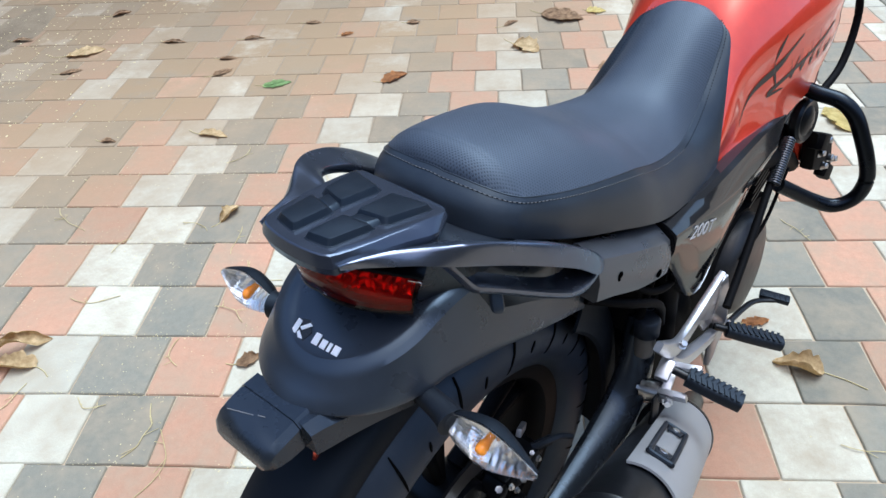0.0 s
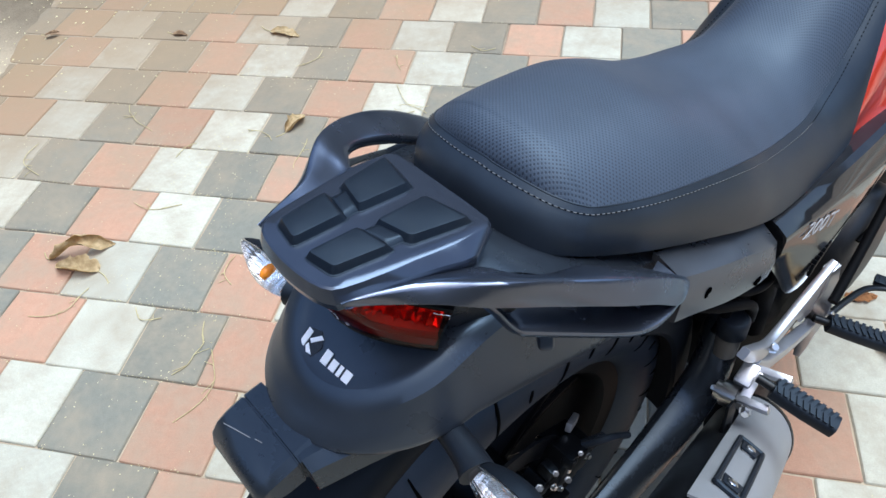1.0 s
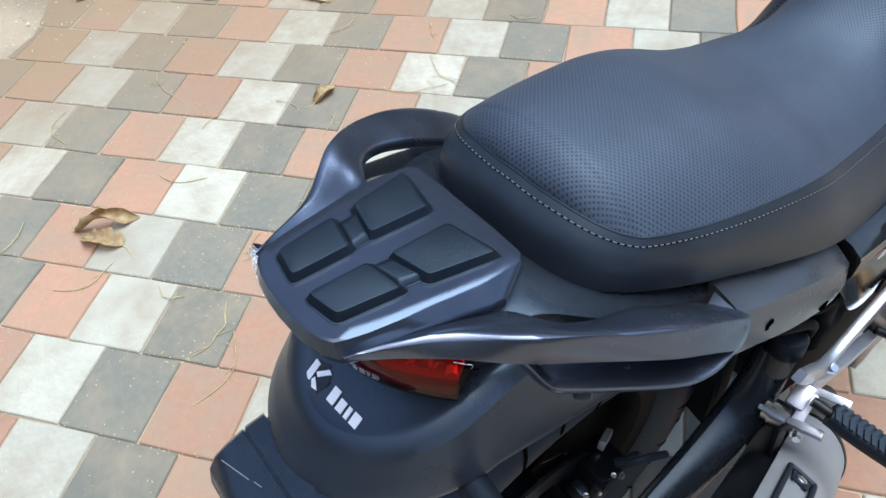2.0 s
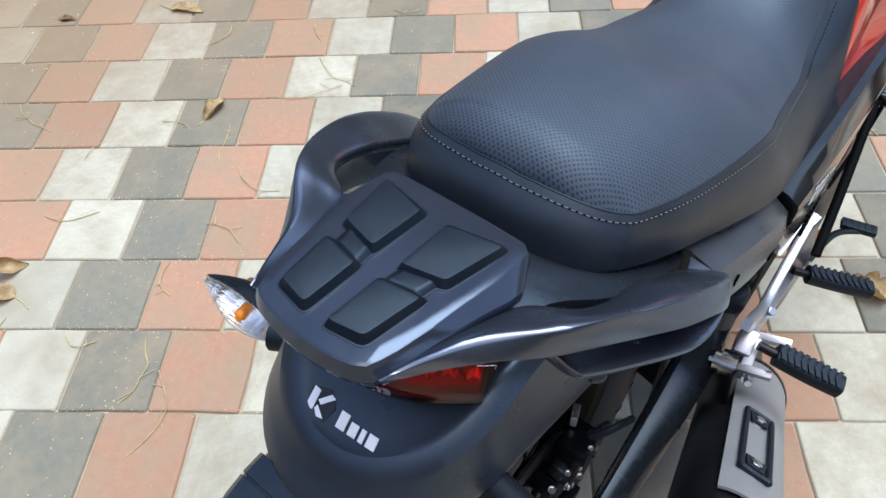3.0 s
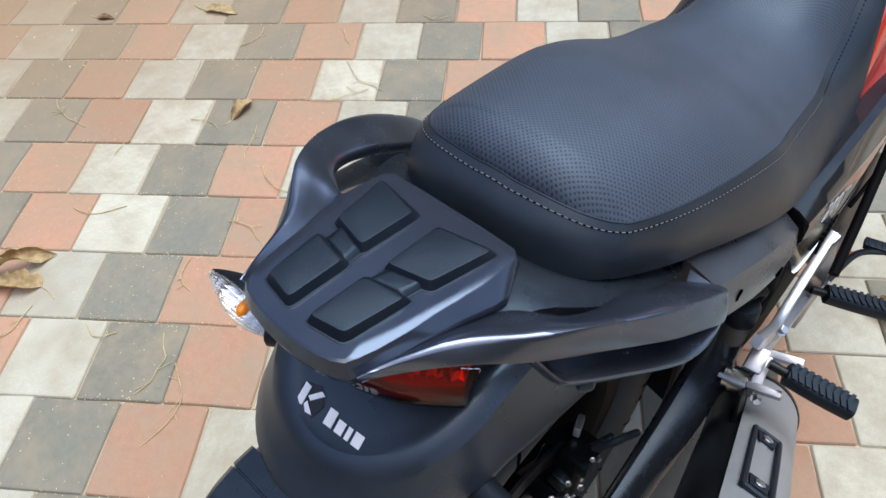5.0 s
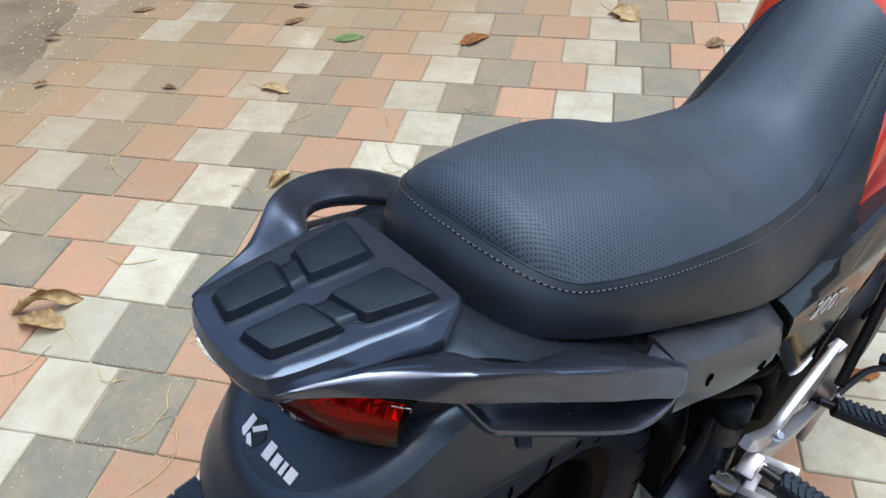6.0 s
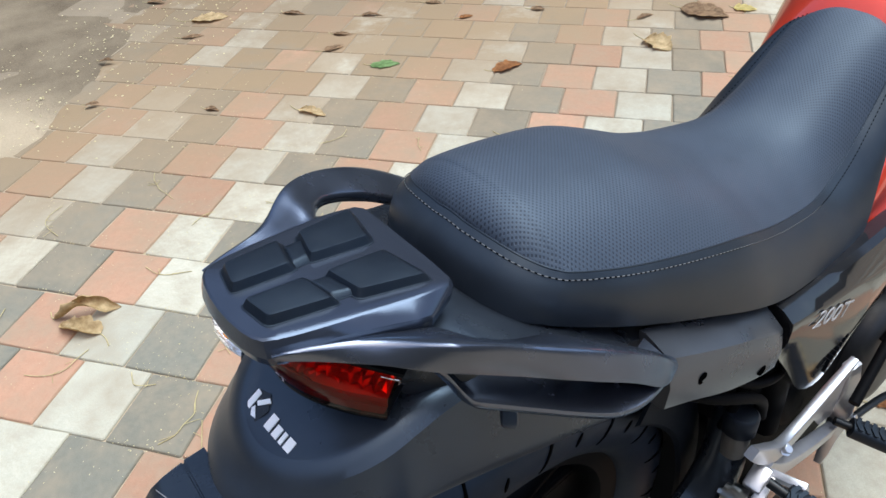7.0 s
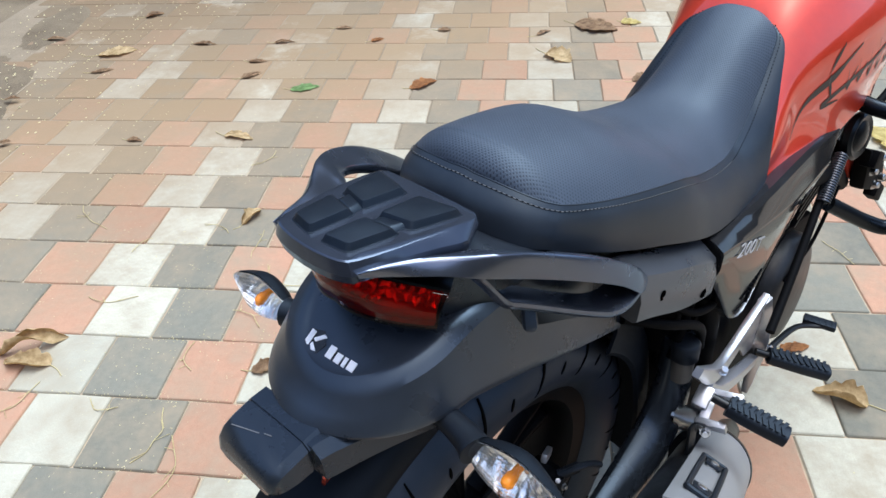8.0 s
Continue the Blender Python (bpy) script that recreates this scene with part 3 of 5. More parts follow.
# grab rails, station by station: crest, inner edge, outer foot
RAIL = [
    ((0.0445, -0.0075, 0.8235), (0.0410, -0.0045, 0.8165), (0.0450, -0.0060, 0.8180)),
    ((0.0505, 0.0080, 0.8225), (0.0440, 0.0100, 0.8150), (0.0530, 0.0070, 0.8150)),
    ((0.0560, 0.0210, 0.8203), (0.0470, 0.0240, 0.8120), (0.0605, 0.0190, 0.8115)),
    ((0.0615, 0.0330, 0.8182), (0.0500, 0.0380, 0.8090), (0.0685, 0.0300, 0.8085)),
    ((0.0685, 0.0440, 0.8166), (0.0535, 0.0520, 0.8050), (0.0775, 0.0410, 0.8060)),
    ((0.0770, 0.0530, 0.8160), (0.0570, 0.0640, 0.8010), (0.0865, 0.0510, 0.8030)),
    ((0.0875, 0.0625, 0.8160), (0.0610, 0.0730, 0.7990), (0.0960, 0.0630, 0.7990)),
    ((0.0990, 0.0750, 0.8153), (0.0700, 0.0810, 0.8010), (0.1060, 0.0780, 0.7945)),
    ((0.1095, 0.0920, 0.8110), (0.0885, 0.0930, 0.7985), (0.1165, 0.0970, 0.7870)),
    ((0.1195, 0.1130, 0.8020), (0.0975, 0.1120, 0.7905), (0.1275, 0.1180, 0.7775)),
    ((0.1295, 0.1410, 0.7870), (0.1000, 0.1390, 0.7775), (0.1380, 0.1420, 0.7645)),
    ((0.1365, 0.1720, 0.7660), (0.1040, 0.1650, 0.7575), (0.1450, 0.1720, 0.7440)),
    ((0.1390, 0.2030, 0.7410), (0.1080, 0.1950, 0.7345), (0.1475, 0.2000, 0.7185)),
    ((0.1380, 0.2200, 0.7245), (0.1100, 0.2150, 0.7155), (0.1450, 0.2160, 0.7090)),
    ((0.1350, 0.2340, 0.7090), (0.1100, 0.2320, 0.6990), (0.1395, 0.2310, 0.7030)),
]
# the lower bar's outer foot
LOWER = [(0.0860, 0.0600, 0.7990), (0.0930, 0.0680, 0.7850), (0.1020, 0.0715, 0.7750), (0.1070, 0.0735, 0.7712), (0.1095, 0.0760, 0.7690), (0.1125, 0.0810, 0.7665), (0.1190, 0.0940, 0.7590), (0.1260, 0.1110, 0.7480), (0.1330, 0.1280, 0.7370), (0.1400, 0.1460, 0.7260), (0.1445, 0.1620, 0.7170), (0.1470, 0.1800, 0.7115), (0.1460, 0.1980, 0.7085), (0.1425, 0.2140, 0.7055), (0.1380, 0.2290, 0.7030)]
for flip in (False, True):
    layout["m"] = MIRROR if flip else UPRIGHT
    bm = bmesh.new()
    rings = []
    for row in spline([(*c, *i, *o) for c, i, o in RAIL], 4):
        c, i, o = Vector(row[0:3]), Vector(row[3:6]), Vector(row[6:9])
        up, out = Vector((0, 0, 1)), (o - i).normalized()
        w = (c - i).length / 0.03
        rings.append([i + out * 0.004 - up * 0.010 * min(1, w), i + out * 0.0005 - up * 0.004, i + out * 0.0002 - up * 0.001, i + (c - i) * 0.06 + up * 0.0006, i.lerp(c, 0.30) + up * 0.0006 * w, i.lerp(c, 0.60) + up * 0.0012 * w, i.lerp(c, 0.82) + up * 0.0014 * w, i.lerp(c, 0.93) + up * 0.0006, c - up * 0.0004, c.lerp(o, 0.07) + out * 0.0008, c.lerp(o, 0.20) + out * 0.0012, c.lerp(o, 0.5) + out * 0.0016 * w, c.lerp(o, 0.92) + out * 0.0004, o, o - out * 0.004 * w - up * 0.0025 * w, o.lerp(i, 0.5) - up * 0.006 * w])
    skin(bm, rings)
    rail = part("grab_rail", bm, M_RAIL, bike, "satin graphite moulded grab rail with an open hand hold", angle=50)
    bm = bmesh.new()
    rings = []
    for row in spline(LOWER, 4):
        p = Vector(row)
        k = min(1, max(0.25, (p.y - 0.055) / 0.04))
        rings.append([p, p + Vector((0.0012, 0, 0.004)), p + Vector((0.0004, 0, 0.0065)), p + Vector((-0.0025, 0.0005, 0.0072)), p + Vector((-0.012 * k, 0.002, 0.0055)), p + Vector((-0.030 * k, 0.004, 0.006)), p + Vector((-0.030 * k, 0.004, -0.001)), p + Vector((-0.006, 0, -0.0035))])
    skin(bm, rings)
    part("lower_bar", bm, M_RAIL, rail, angle=45)
    # small rounded lug under the lower bar
    bm = bmesh.new()
    sweep(bm, [(0.096, 0.110, 0.748, 0.005, 0.005), (0.102, 0.106, 0.738, 0.006, 0.005), (0.107, 0.102, 0.729, 0.006, 0.005), (0.108, 0.101, 0.726, 0.004, 0.003)], 3, 10, 3)
    part("lug", bm, M_GUARD, rail)
layout["m"] = UPRIGHT


# tail body between the rails, under the seat: y, half width, top z, bottom z
def tail_body():
    rings = []
    for y, w, zt, zb in spline([(0.035, 0.036, 0.800, 0.745), (0.062, 0.060, 0.793, 0.735), (0.100, 0.074, 0.784, 0.712), (0.122, 0.090, 0.775, 0.700), (0.140, 0.100, 0.766, 0.692), (0.170, 0.108, 0.750, 0.680), (0.230, 0.106, 0.708, 0.640), (0.300, 0.102, 0.670, 0.600), (0.380, 0.098, 0.636, 0.570), (0.460, 0.090, 0.616, 0.540)], 3):
        rings.append([(w * 0.72, y, zt), (w * 0.97, y, zt - 0.004), (w, y, (zt + zb) / 2), (w * 0.92, y, zb), (-w * 0.92, y, zb), (-w, y, (zt + zb) / 2), (-w * 0.97, y, zt - 0.004), (-w * 0.72, y, zt)])
    bm = bmesh.new()
    skin(bm, rings)
    part("tail_body", bm, M_ARM, bike, "black plastic tail under the seat")
    # satin side panel with two fixing holes
    for flip, sgn in ((False, 1), (True, 1)):
        layout["m"] = MIRROR @ LEANT if flip else LEANT
        bm = bmesh.new()
        rows = []
        for y, zt, zm, zb, um in spline([(0.238, 0.703, 0.690, 0.634, 0.1185), (0.270, 0.689, 0.674, 0.620, 0.1215), (0.320, 0.668, 0.650, 0.594, 0.125), (0.370, 0.647, 0.628, 0.575, 0.127), (0.396, 0.636, 0.616, 0.566, 0.126)], 3):
            rows.append([(sgn * x, y, z) for x, z in ((0.090, zt - 0.004), (um - 0.028, zt), (um - 0.022, zt - 0.0005), (um - 0.001, zm + 0.002), (um, zm - 0.002), (um + 0.003, (zm + zb) / 2), (um, zb + 0.003), (um - 0.004, zb), (0.090, zb + 0.004))])
        skin(bm, rows)
        panel = part("side_panel", bm, M_PANEL, bike, "satin grey tail side panel with two holes")
        # each hole is a black disc on the panel, its inner shade given as colour
        for y, z in ((0.276, 0.647), (0.366, 0.590)):
            bm = bmesh.new()
            turned(bm, [(-0.004, 0.0056), (0.0002, 0.0056), (0.0004, 0.0052)], (sgn * (0.1245 if y < 0.3 else 0.1290), y, z), (sgn, 0, 0), 16)
            part("fixing_hole", bm, M_HOLE, panel)
    layout["m"] = UPRIGHT


tail_body()


# tail lamp
def tail_lamp():
    rnd = random.Random(21)

    def at(s, f, depth):
        """A point of the lamp's face: s across, f from the upper to the lower edge, depth inwards."""
        y = 0.001 + 0.052 * abs(s) ** 1.7
        zt, zb = 0.803 - 0.026 * s * s, 0.768 - 0.016 * abs(s) ** 1.3
        swell = -0.004 * math.sin(math.pi * min(1, f * 1.05))
        return ((0.069 - depth * 0.6) * s, y + swell + depth - 0.015 * abs(s) * f, zt + (zb - zt) * f)
    lens = bmesh.new()
    skin(lens, [[at(k / 14, f / 8, 0) for f in range(9)] for k in range(-14, 15)], closed=False)
    housing = bmesh.new()
    rings = []
    for k in range(-14, 15):
        s = k / 14
        a, b = Vector(at(s, -0.04, 0.001)), Vector(at(s, 1.07, 0.0005))
        c, d = Vector(at(s, 1.07, 0.026)), Vector(at(s, -0.04, 0.026))
        rings.append([a, Vector(at(s, 0.02, 0.0012)), Vector(at(s, 0.05, 0.022)), Vector(at(s, 0.95, 0.022)), Vector(at(s, 0.99, 0.0012)), b, c, d])
    skin(housing, rings)
    lamp = part("tail_lamp", housing, M_DARK, bike, "dark red wrap-round tail lamp under the rack", angle=35)
    glassy = part("lens", lens, M_REDLENS, lamp, "dark red clear lens", angle=60)
    glassy.visible_shadow = False
    # dark bezel behind the lens, with a bright pleated bowl let in towards each end
    bm = bmesh.new()
    skin(bm, [[at(s, 0.03, 0.002)] + [at(s, 0.04 + 0.92 * f / 7, 0.013 - 0.006 * (f > 4)) for f in range(8)] + [at(s, 0.97, 0.002)] for s in [-0.97 + 1.94 * k / 28 for k in range(29)]], closed=False)
    part("bezel", bm, M_REDBEZEL, lamp, "dark red inner bezel")
    for sgn in (1, -1):
        bm = bmesh.new()
        rows = []
        for k in range(23):
            q = k / 22
            tilt = 0.0014 if k % 2 else -0.0008
            rows.append([at(sgn * (0.12 + 0.84 * q), 0.05, 0.0085)] + [at(sgn * (0.12 + 0.84 * q), 0.06 + (0.50 + 0.30 * q) * f / 6, 0.009 + tilt + 0.0022 * (f % 2) + rnd.uniform(-0.0015, 0.0015)) for f in range(7)] + [at(sgn * (0.12 + 0.84 * q), 0.57 + 0.30 * q, 0.0068)])
        skin(bm, rows, closed=False)
        part("reflector", bm, M_REDBULB, lamp, "pleated red reflector bowl", smooth=False)
    # thin silver wire added as the highlight on the lens's upper corner
    for sgn in (1, -1):
        bm = bmesh.new()
        tube(bm, [at(sgn * f, 0.03, -0.0006) for f in (0.90, 0.93, 0.96, 0.995)] + [at(sgn * 1.0, 0.10, -0.0004)], 0.00035, 4, 6)
        part("edge_glint", bm, M_SILVERED, lamp)


tail_lamp()

# rear mudguard with the emblem: a sunk centre, a raised shoulder round it and a steep skirt
GUARD_X = 0.0
# y, basin z, skirt half width, skirt z along each side
GUARD_SIDE = spline([(0.300, 0.630, 0.090, 0.562), (0.240, 0.672, 0.092, 0.592), (0.180, 0.706, 0.093, 0.622), (0.120, 0.735, 0.093, 0.652), (0.080, 0.740, 0.092, 0.669), (0.050, 0.737, 0.090, 0.679)], 4)


def guard_z(x, y):
    return 0.737 - 0.306 * (0.05 - y)


def mudguard():
    bm = bmesh.new()
    rows = []

    def row(cx, cy, cz, e, sh, lip):
        e, sh, lip = Vector(e), Vector(sh), Vector(lip)
        c = Vector((cx, cy, cz))
        out = Vector((lip.x - c.x, lip.y - c.y, 0)).normalized()
        up = Vector((0, 0, 1))
        rows.append([c, c.lerp(e, 0.5), c.lerp(e, 0.86) - up * 0.0006, e + up * 0.0008, e + (sh - e) * 0.20 + up * 0.0030, e.lerp(sh, 0.40) + up * 0.0036, e.lerp(sh, 0.7) + up * 0.0026, sh + up * 0.0012, sh.lerp(lip, 0.06) + out * 0.0004, sh.lerp(lip, 0.5) + out * 0.0010, sh.lerp(lip, 0.9) + out * 0.0008, lip, lip - out * 0.0006 - up * 0.0030, lip - out * 0.0025 - up * 0.0034, lip - out * 0.009 + up * 0.006, sh - out * 0.008 - up * 0.010, e - out * 0.006 - up * 0.008, c - up * 0.006])
    for y, zb, w, zl in GUARD_SIDE:
        row(GUARD_X, y, zb, (GUARD_X + 0.060, y, zb), (GUARD_X + 0.077, y, zb - 0.008), (GUARD_X + w, y, zl))
    for k in range(1, 36):
        a = math.pi * k / 36
        c, sn = math.cos(a), math.sin(a)
        row(GUARD_X, 0.05, 0.737, (GUARD_X + 0.060 * c, 0.05 - 0.072 * sn, 0.737 - 0.022 * sn), (GUARD_X + (0.077 if c > 0 else 0.083) * c, 0.05 - 0.087 * sn, 0.729 - 0.023 * sn), (GUARD_X + (0.090 if c > 0 else 0.098) * c, 0.05 - 0.109 * sn, 0.679 + 0.008 * sn))
    for y, zb, w, zl in reversed(GUARD_SIDE):
        row(GUARD_X, y, zb, (GUARD_X - 0.060, y, zb), (GUARD_X - 0.083, y, zb - 0.008), (GUARD_X - w - 0.008, y, zl))
    skin(bm, rows)
    bmesh.ops.remove_doubles(bm, verts=list(bm.verts), dist=0.00005)
    guard = part("rear_mudguard", bm, M_GUARD, bike, "matt black plastic rear mudguard with white emblem", angle=27)
    # emblem: one angular mark and a row of plain blocks
    def on(x, y, h=0.0011):
        return (x, y, guard_z(x, y) + h)
    base = Vector((-0.0275, -0.0180))
    along = Vector((0.0570, 0.0040))
    across = Vector((-0.2, 1.0)).normalized() * 0.0135

    def flat(points, mt, name, h):
        b = bmesh.new()
        lo = [on(*(base + along * s + across * t), h - 0.001) for s, t in points]
        hi = [on(*(base + along * s + across * t), h) for s, t in points]
        skin(b, [lo, hi])
        part(name, b, mt, guard, smooth=False)
    flat([(-0.04, 0.0), (0.10, -0.35), (0.28, -0.2), (0.34, 0.6), (0.2, 1.25), (-0.02, 1.0)], M_GLOSS, "emblem_ground", 0.0006)
    flat([(0.0, 0.05), (0.09, 0.05), (0.09, 0.95), (0.0, 1.0)], M_WHITE, "emblem_mark", 0.0013)
    flat([(0.11, 0.55), (0.24, 1.05), (0.30, 0.95), (0.16, 0.42)], M_WHITE, "emblem_mark", 0.0013)
    flat([(0.13, 0.35), (0.26, -0.05), (0.17, -0.1), (0.11, 0.15)], M_WHITE, "emblem_mark", 0.0013)
    for s0, s1, t1 in ((0.43, 0.545, 0.74), (0.59, 0.695, 0.56), (0.735, 0.795, 0.56), (0.835, 0.955, 0.58)):
        flat([(s0, 0.0), (s1, 0.0), (s1, t1), (s0, t1)], M_WHITE, "emblem_block", 0.0013)


mudguard()


# number-plate carrier with its lamp hood
def plate_carrier():
    layout["m"] = LEANT
    bm = bmesh.new()
    rings = []
    for y, w, zt, zb in spline([(0.030, 0.064, 0.672, 0.638), (0.000, 0.058, 0.676, 0.646), (-0.030, 0.051, 0.682, 0.651), (-0.054, 0.046, 0.687, 0.654), (-0.066, 0.043, 0.687, 0.655)], 3):
        rings.append([(x - 0.012, y, z) for x, z in ((-w, zb), (-w, zt - 0.008), (-w * 0.8, zt), (w * 0.8, zt), (w, zt - 0.008), (w, zb))])
    skin(bm, rings)
    carrier = part("plate_carrier", bm, M_ARM, bike, "black number-plate carrier under the mudguard")
    bm = bmesh.new()
    rings = []
    for y, w, zt, zb in [(-0.052, 0.040, 0.690, 0.658), (-0.066, 0.0405, 0.6893, 0.656), (-0.0675, 0.0405, 0.6890, 0.656), (-0.068, 0.0393, 0.6878, 0.656), (-0.069, 0.0393, 0.6876, 0.655), (-0.0695, 0.0405, 0.6885, 0.655), (-0.084, 0.0402, 0.6862, 0.655), (-0.094, 0.0392, 0.6835, 0.656), (-0.101, 0.0372, 0.679, 0.657), (-0.105, 0.033, 0.672, 0.659)]:
        r = 0.006
        rings.append([(x - 0.0195, y, z) for x, z in ((-w + r, zb), (-w, zb + r), (-w, zt - r), (-w + r, zt), (0, zt + 0.001), (w - r, zt), (w, zt - r), (w, zb + r), (w - r, zb))])
    skin(bm, rings)
    part("lamp_hood", bm, M_ARM, carrier, "black plate-lamp hood with a pale scratch")
    bm = bmesh.new()
    for a, b in (((-0.047, -0.091, 0.6855), (-0.020, -0.083, 0.6875)), ((-0.016, -0.081, 0.688), (-0.009, -0.079, 0.6885))):
        rod(bm, a, b, 0.0004, 5)
    part("scratch", bm, M_SHIELD, carrier)
    bm = bmesh.new()
    box(bm, (0.020, -0.056, 0.646), (0.004, 0.018, 0.020), (0, 20, 15), 0.001)
    part("side_reflector", bm, M_REDBULB, carrier, "small red side reflector")
    layout["m"] = UPRIGHT


plate_carrier()


# wheel
AXLE = Vector((0.0, 0.11, 0.308))


def ringpoint(u, radius, angle):
    return Vector((u, AXLE.y + radius * math.cos(angle), AXLE.z + radius * math.sin(angle)))


def wheel():
    w = new("rear_wheel")
    hold(w, bike, "black cast rear wheel with a wide road tyre")
    bm = bmesh.new()
    prof = [(-0.046, 0.216), (-0.058, 0.222), (-0.0665, 0.236), (-0.0705, 0.249), (-0.0712, 0.257), (-0.0695, 0.271), (-0.062, 0.286), (-0.047, 0.298), (-0.024, 0.306), (0, 0.308)]
    prof = prof + [(-a, b) for a, b in reversed(prof[:-1])]
    turned(bm, prof, AXLE, (1, 0, 0), 96, True)
    part("tyre", bm, M_TYRE, w, "black rubber road tyre with slanting grooves")
    # slantwise grooves over the shoulder: raised strips, groove shade put into their black
    bm = bmesh.new()

    line = spline([(a, b) for a, b in prof[:10]], 6)
    reach = [0.0]
    for a, b in zip(line, line[1:]):
        reach.append(reach[-1] + math.hypot(b[0] - a[0], b[1] - a[1]))

    def tread(d):
        return -float(np.interp(d, reach, [a for a, b in line])), float(np.interp(d, reach, [b for a, b in line]))
    for k in range(36):
        a0 = 2 * math.pi * k / 36 + 0.10
        for sgn in (1, -1):
            d0, d1, slant = (0.040, 0.094, 0.06) if k % 2 else (0.052, 0.066, 0.015)
            off = a0 + (0.09 if sgn < 0 else 0)
            rows = []
            for s in range(11):
                t = s / 10
                u, rr = tread(d0 + (d1 - d0) * t)
                an = off - slant * t
                hw = 0.0060 * (0.3 + 0.7 * math.sin(math.pi * (0.08 + t * 0.84)))
                u1, r1 = u * 1.012, rr + 0.0008
                rows.append([ringpoint(sgn * u * 0.96, rr - 0.003, an - hw * 1.1), ringpoint(sgn * u1, r1, an - hw), ringpoint(sgn * u1, r1, an + hw), ringpoint(sgn * u * 0.96, rr - 0.003, an + hw * 1.1)])
            skin(bm, rows)
    tagged(part("tread_pattern", bm, mat("groove_shade_black", (0.002, 0.002, 0.002), 0.9, spec=0.02), w, "dark slanting tread slits"), kind="stuff")
    bm = bmesh.new()
    turned(bm, [(-0.050, 0.219), (-0.047, 0.224), (-0.044, 0.219), (-0.040, 0.205), (-0.02, 0.195), (0.02, 0.195), (0.040, 0.205), (0.044, 0.219), (0.047, 0.224), (0.050, 0.219), (0.045, 0.196), (0.03, 0.185), (-0.03, 0.185), (-0.045, 0.196)], AXLE, (1, 0, 0), 64, True)
    part("rim", bm, M_RIM, w, "gloss black alloy rim")
    for k in range(5):
        a0 = 2 * math.pi * k / 5 + 0.35
        for off in (-0.13, 0.13):
            bm = bmesh.new()
            p0, p1 = ringpoint(0, 0.045, a0), ringpoint(0, 0.192, a0 + off)
            sweep(bm, [(*p0, 0.016, 0.012), (*((p0 + p1) / 2), 0.011, 0.009), (*p1, 0.014, 0.010)], 3, 10, 3.0)
            part("spoke", bm, M_RIM, w)
    bm = bmesh.new()
    turned(bm, [(-0.055, 0.03), (-0.05, 0.045), (0.05, 0.045), (0.055, 0.03)], AXLE, (1, 0, 0), 24)
    part("hub", bm, M_DARK, w)
    bm = bmesh.new()
    turned(bm, [(0.050, 0.075), (0.050, 0.108), (0.054, 0.108), (0.054, 0.075)], AXLE, (1, 0, 0), 48, True)
    part("brake_disc", bm, M_STEEL, w, "dark steel brake disc")
    bm = bmesh.new()
    rod(bm, AXLE - Vector((0.12, 0, 0)), AXLE + Vector((0.125, 0, 0)), 0.011, 12)
    bolt(bm, AXLE + Vector((0.118, 0, 0)), (1, 0, 0), 0.012, 0.012)
    part("axle", bm, M_CHROME, w)


wheel()


# inner fender that wraps the tyre
def inner_fender():
    bm = bmesh.new()
    rows = []
    for k in range(26):
        a = radians(101 + 45 * k / 25)
        R = 0.334
        ring = []
        for u, dr in ((-0.052, -0.030), (-0.049, -0.012), (-0.042, -0.003), (-0.02, 0.002), (0, 0.003), (0.02, 0.002), (0.042, -0.003), (0.049, -0.012), (0.052, -0.030)):
            ring.append(ringpoint(u, R + dr, a))
        rows.append(ring + [ringpoint(u * 0.96, R + dr - 0.005, a) for u, dr in ((0.052, -0.030), (0.042, -0.006), (0, 0.001), (-0.042, -0.006), (-0.052, -0.030))])
    skin(bm, rows)
    part("inner_fender", bm, M_PLASTIC_SHADED, bike, "black inner fender over the tyre")


inner_fender()


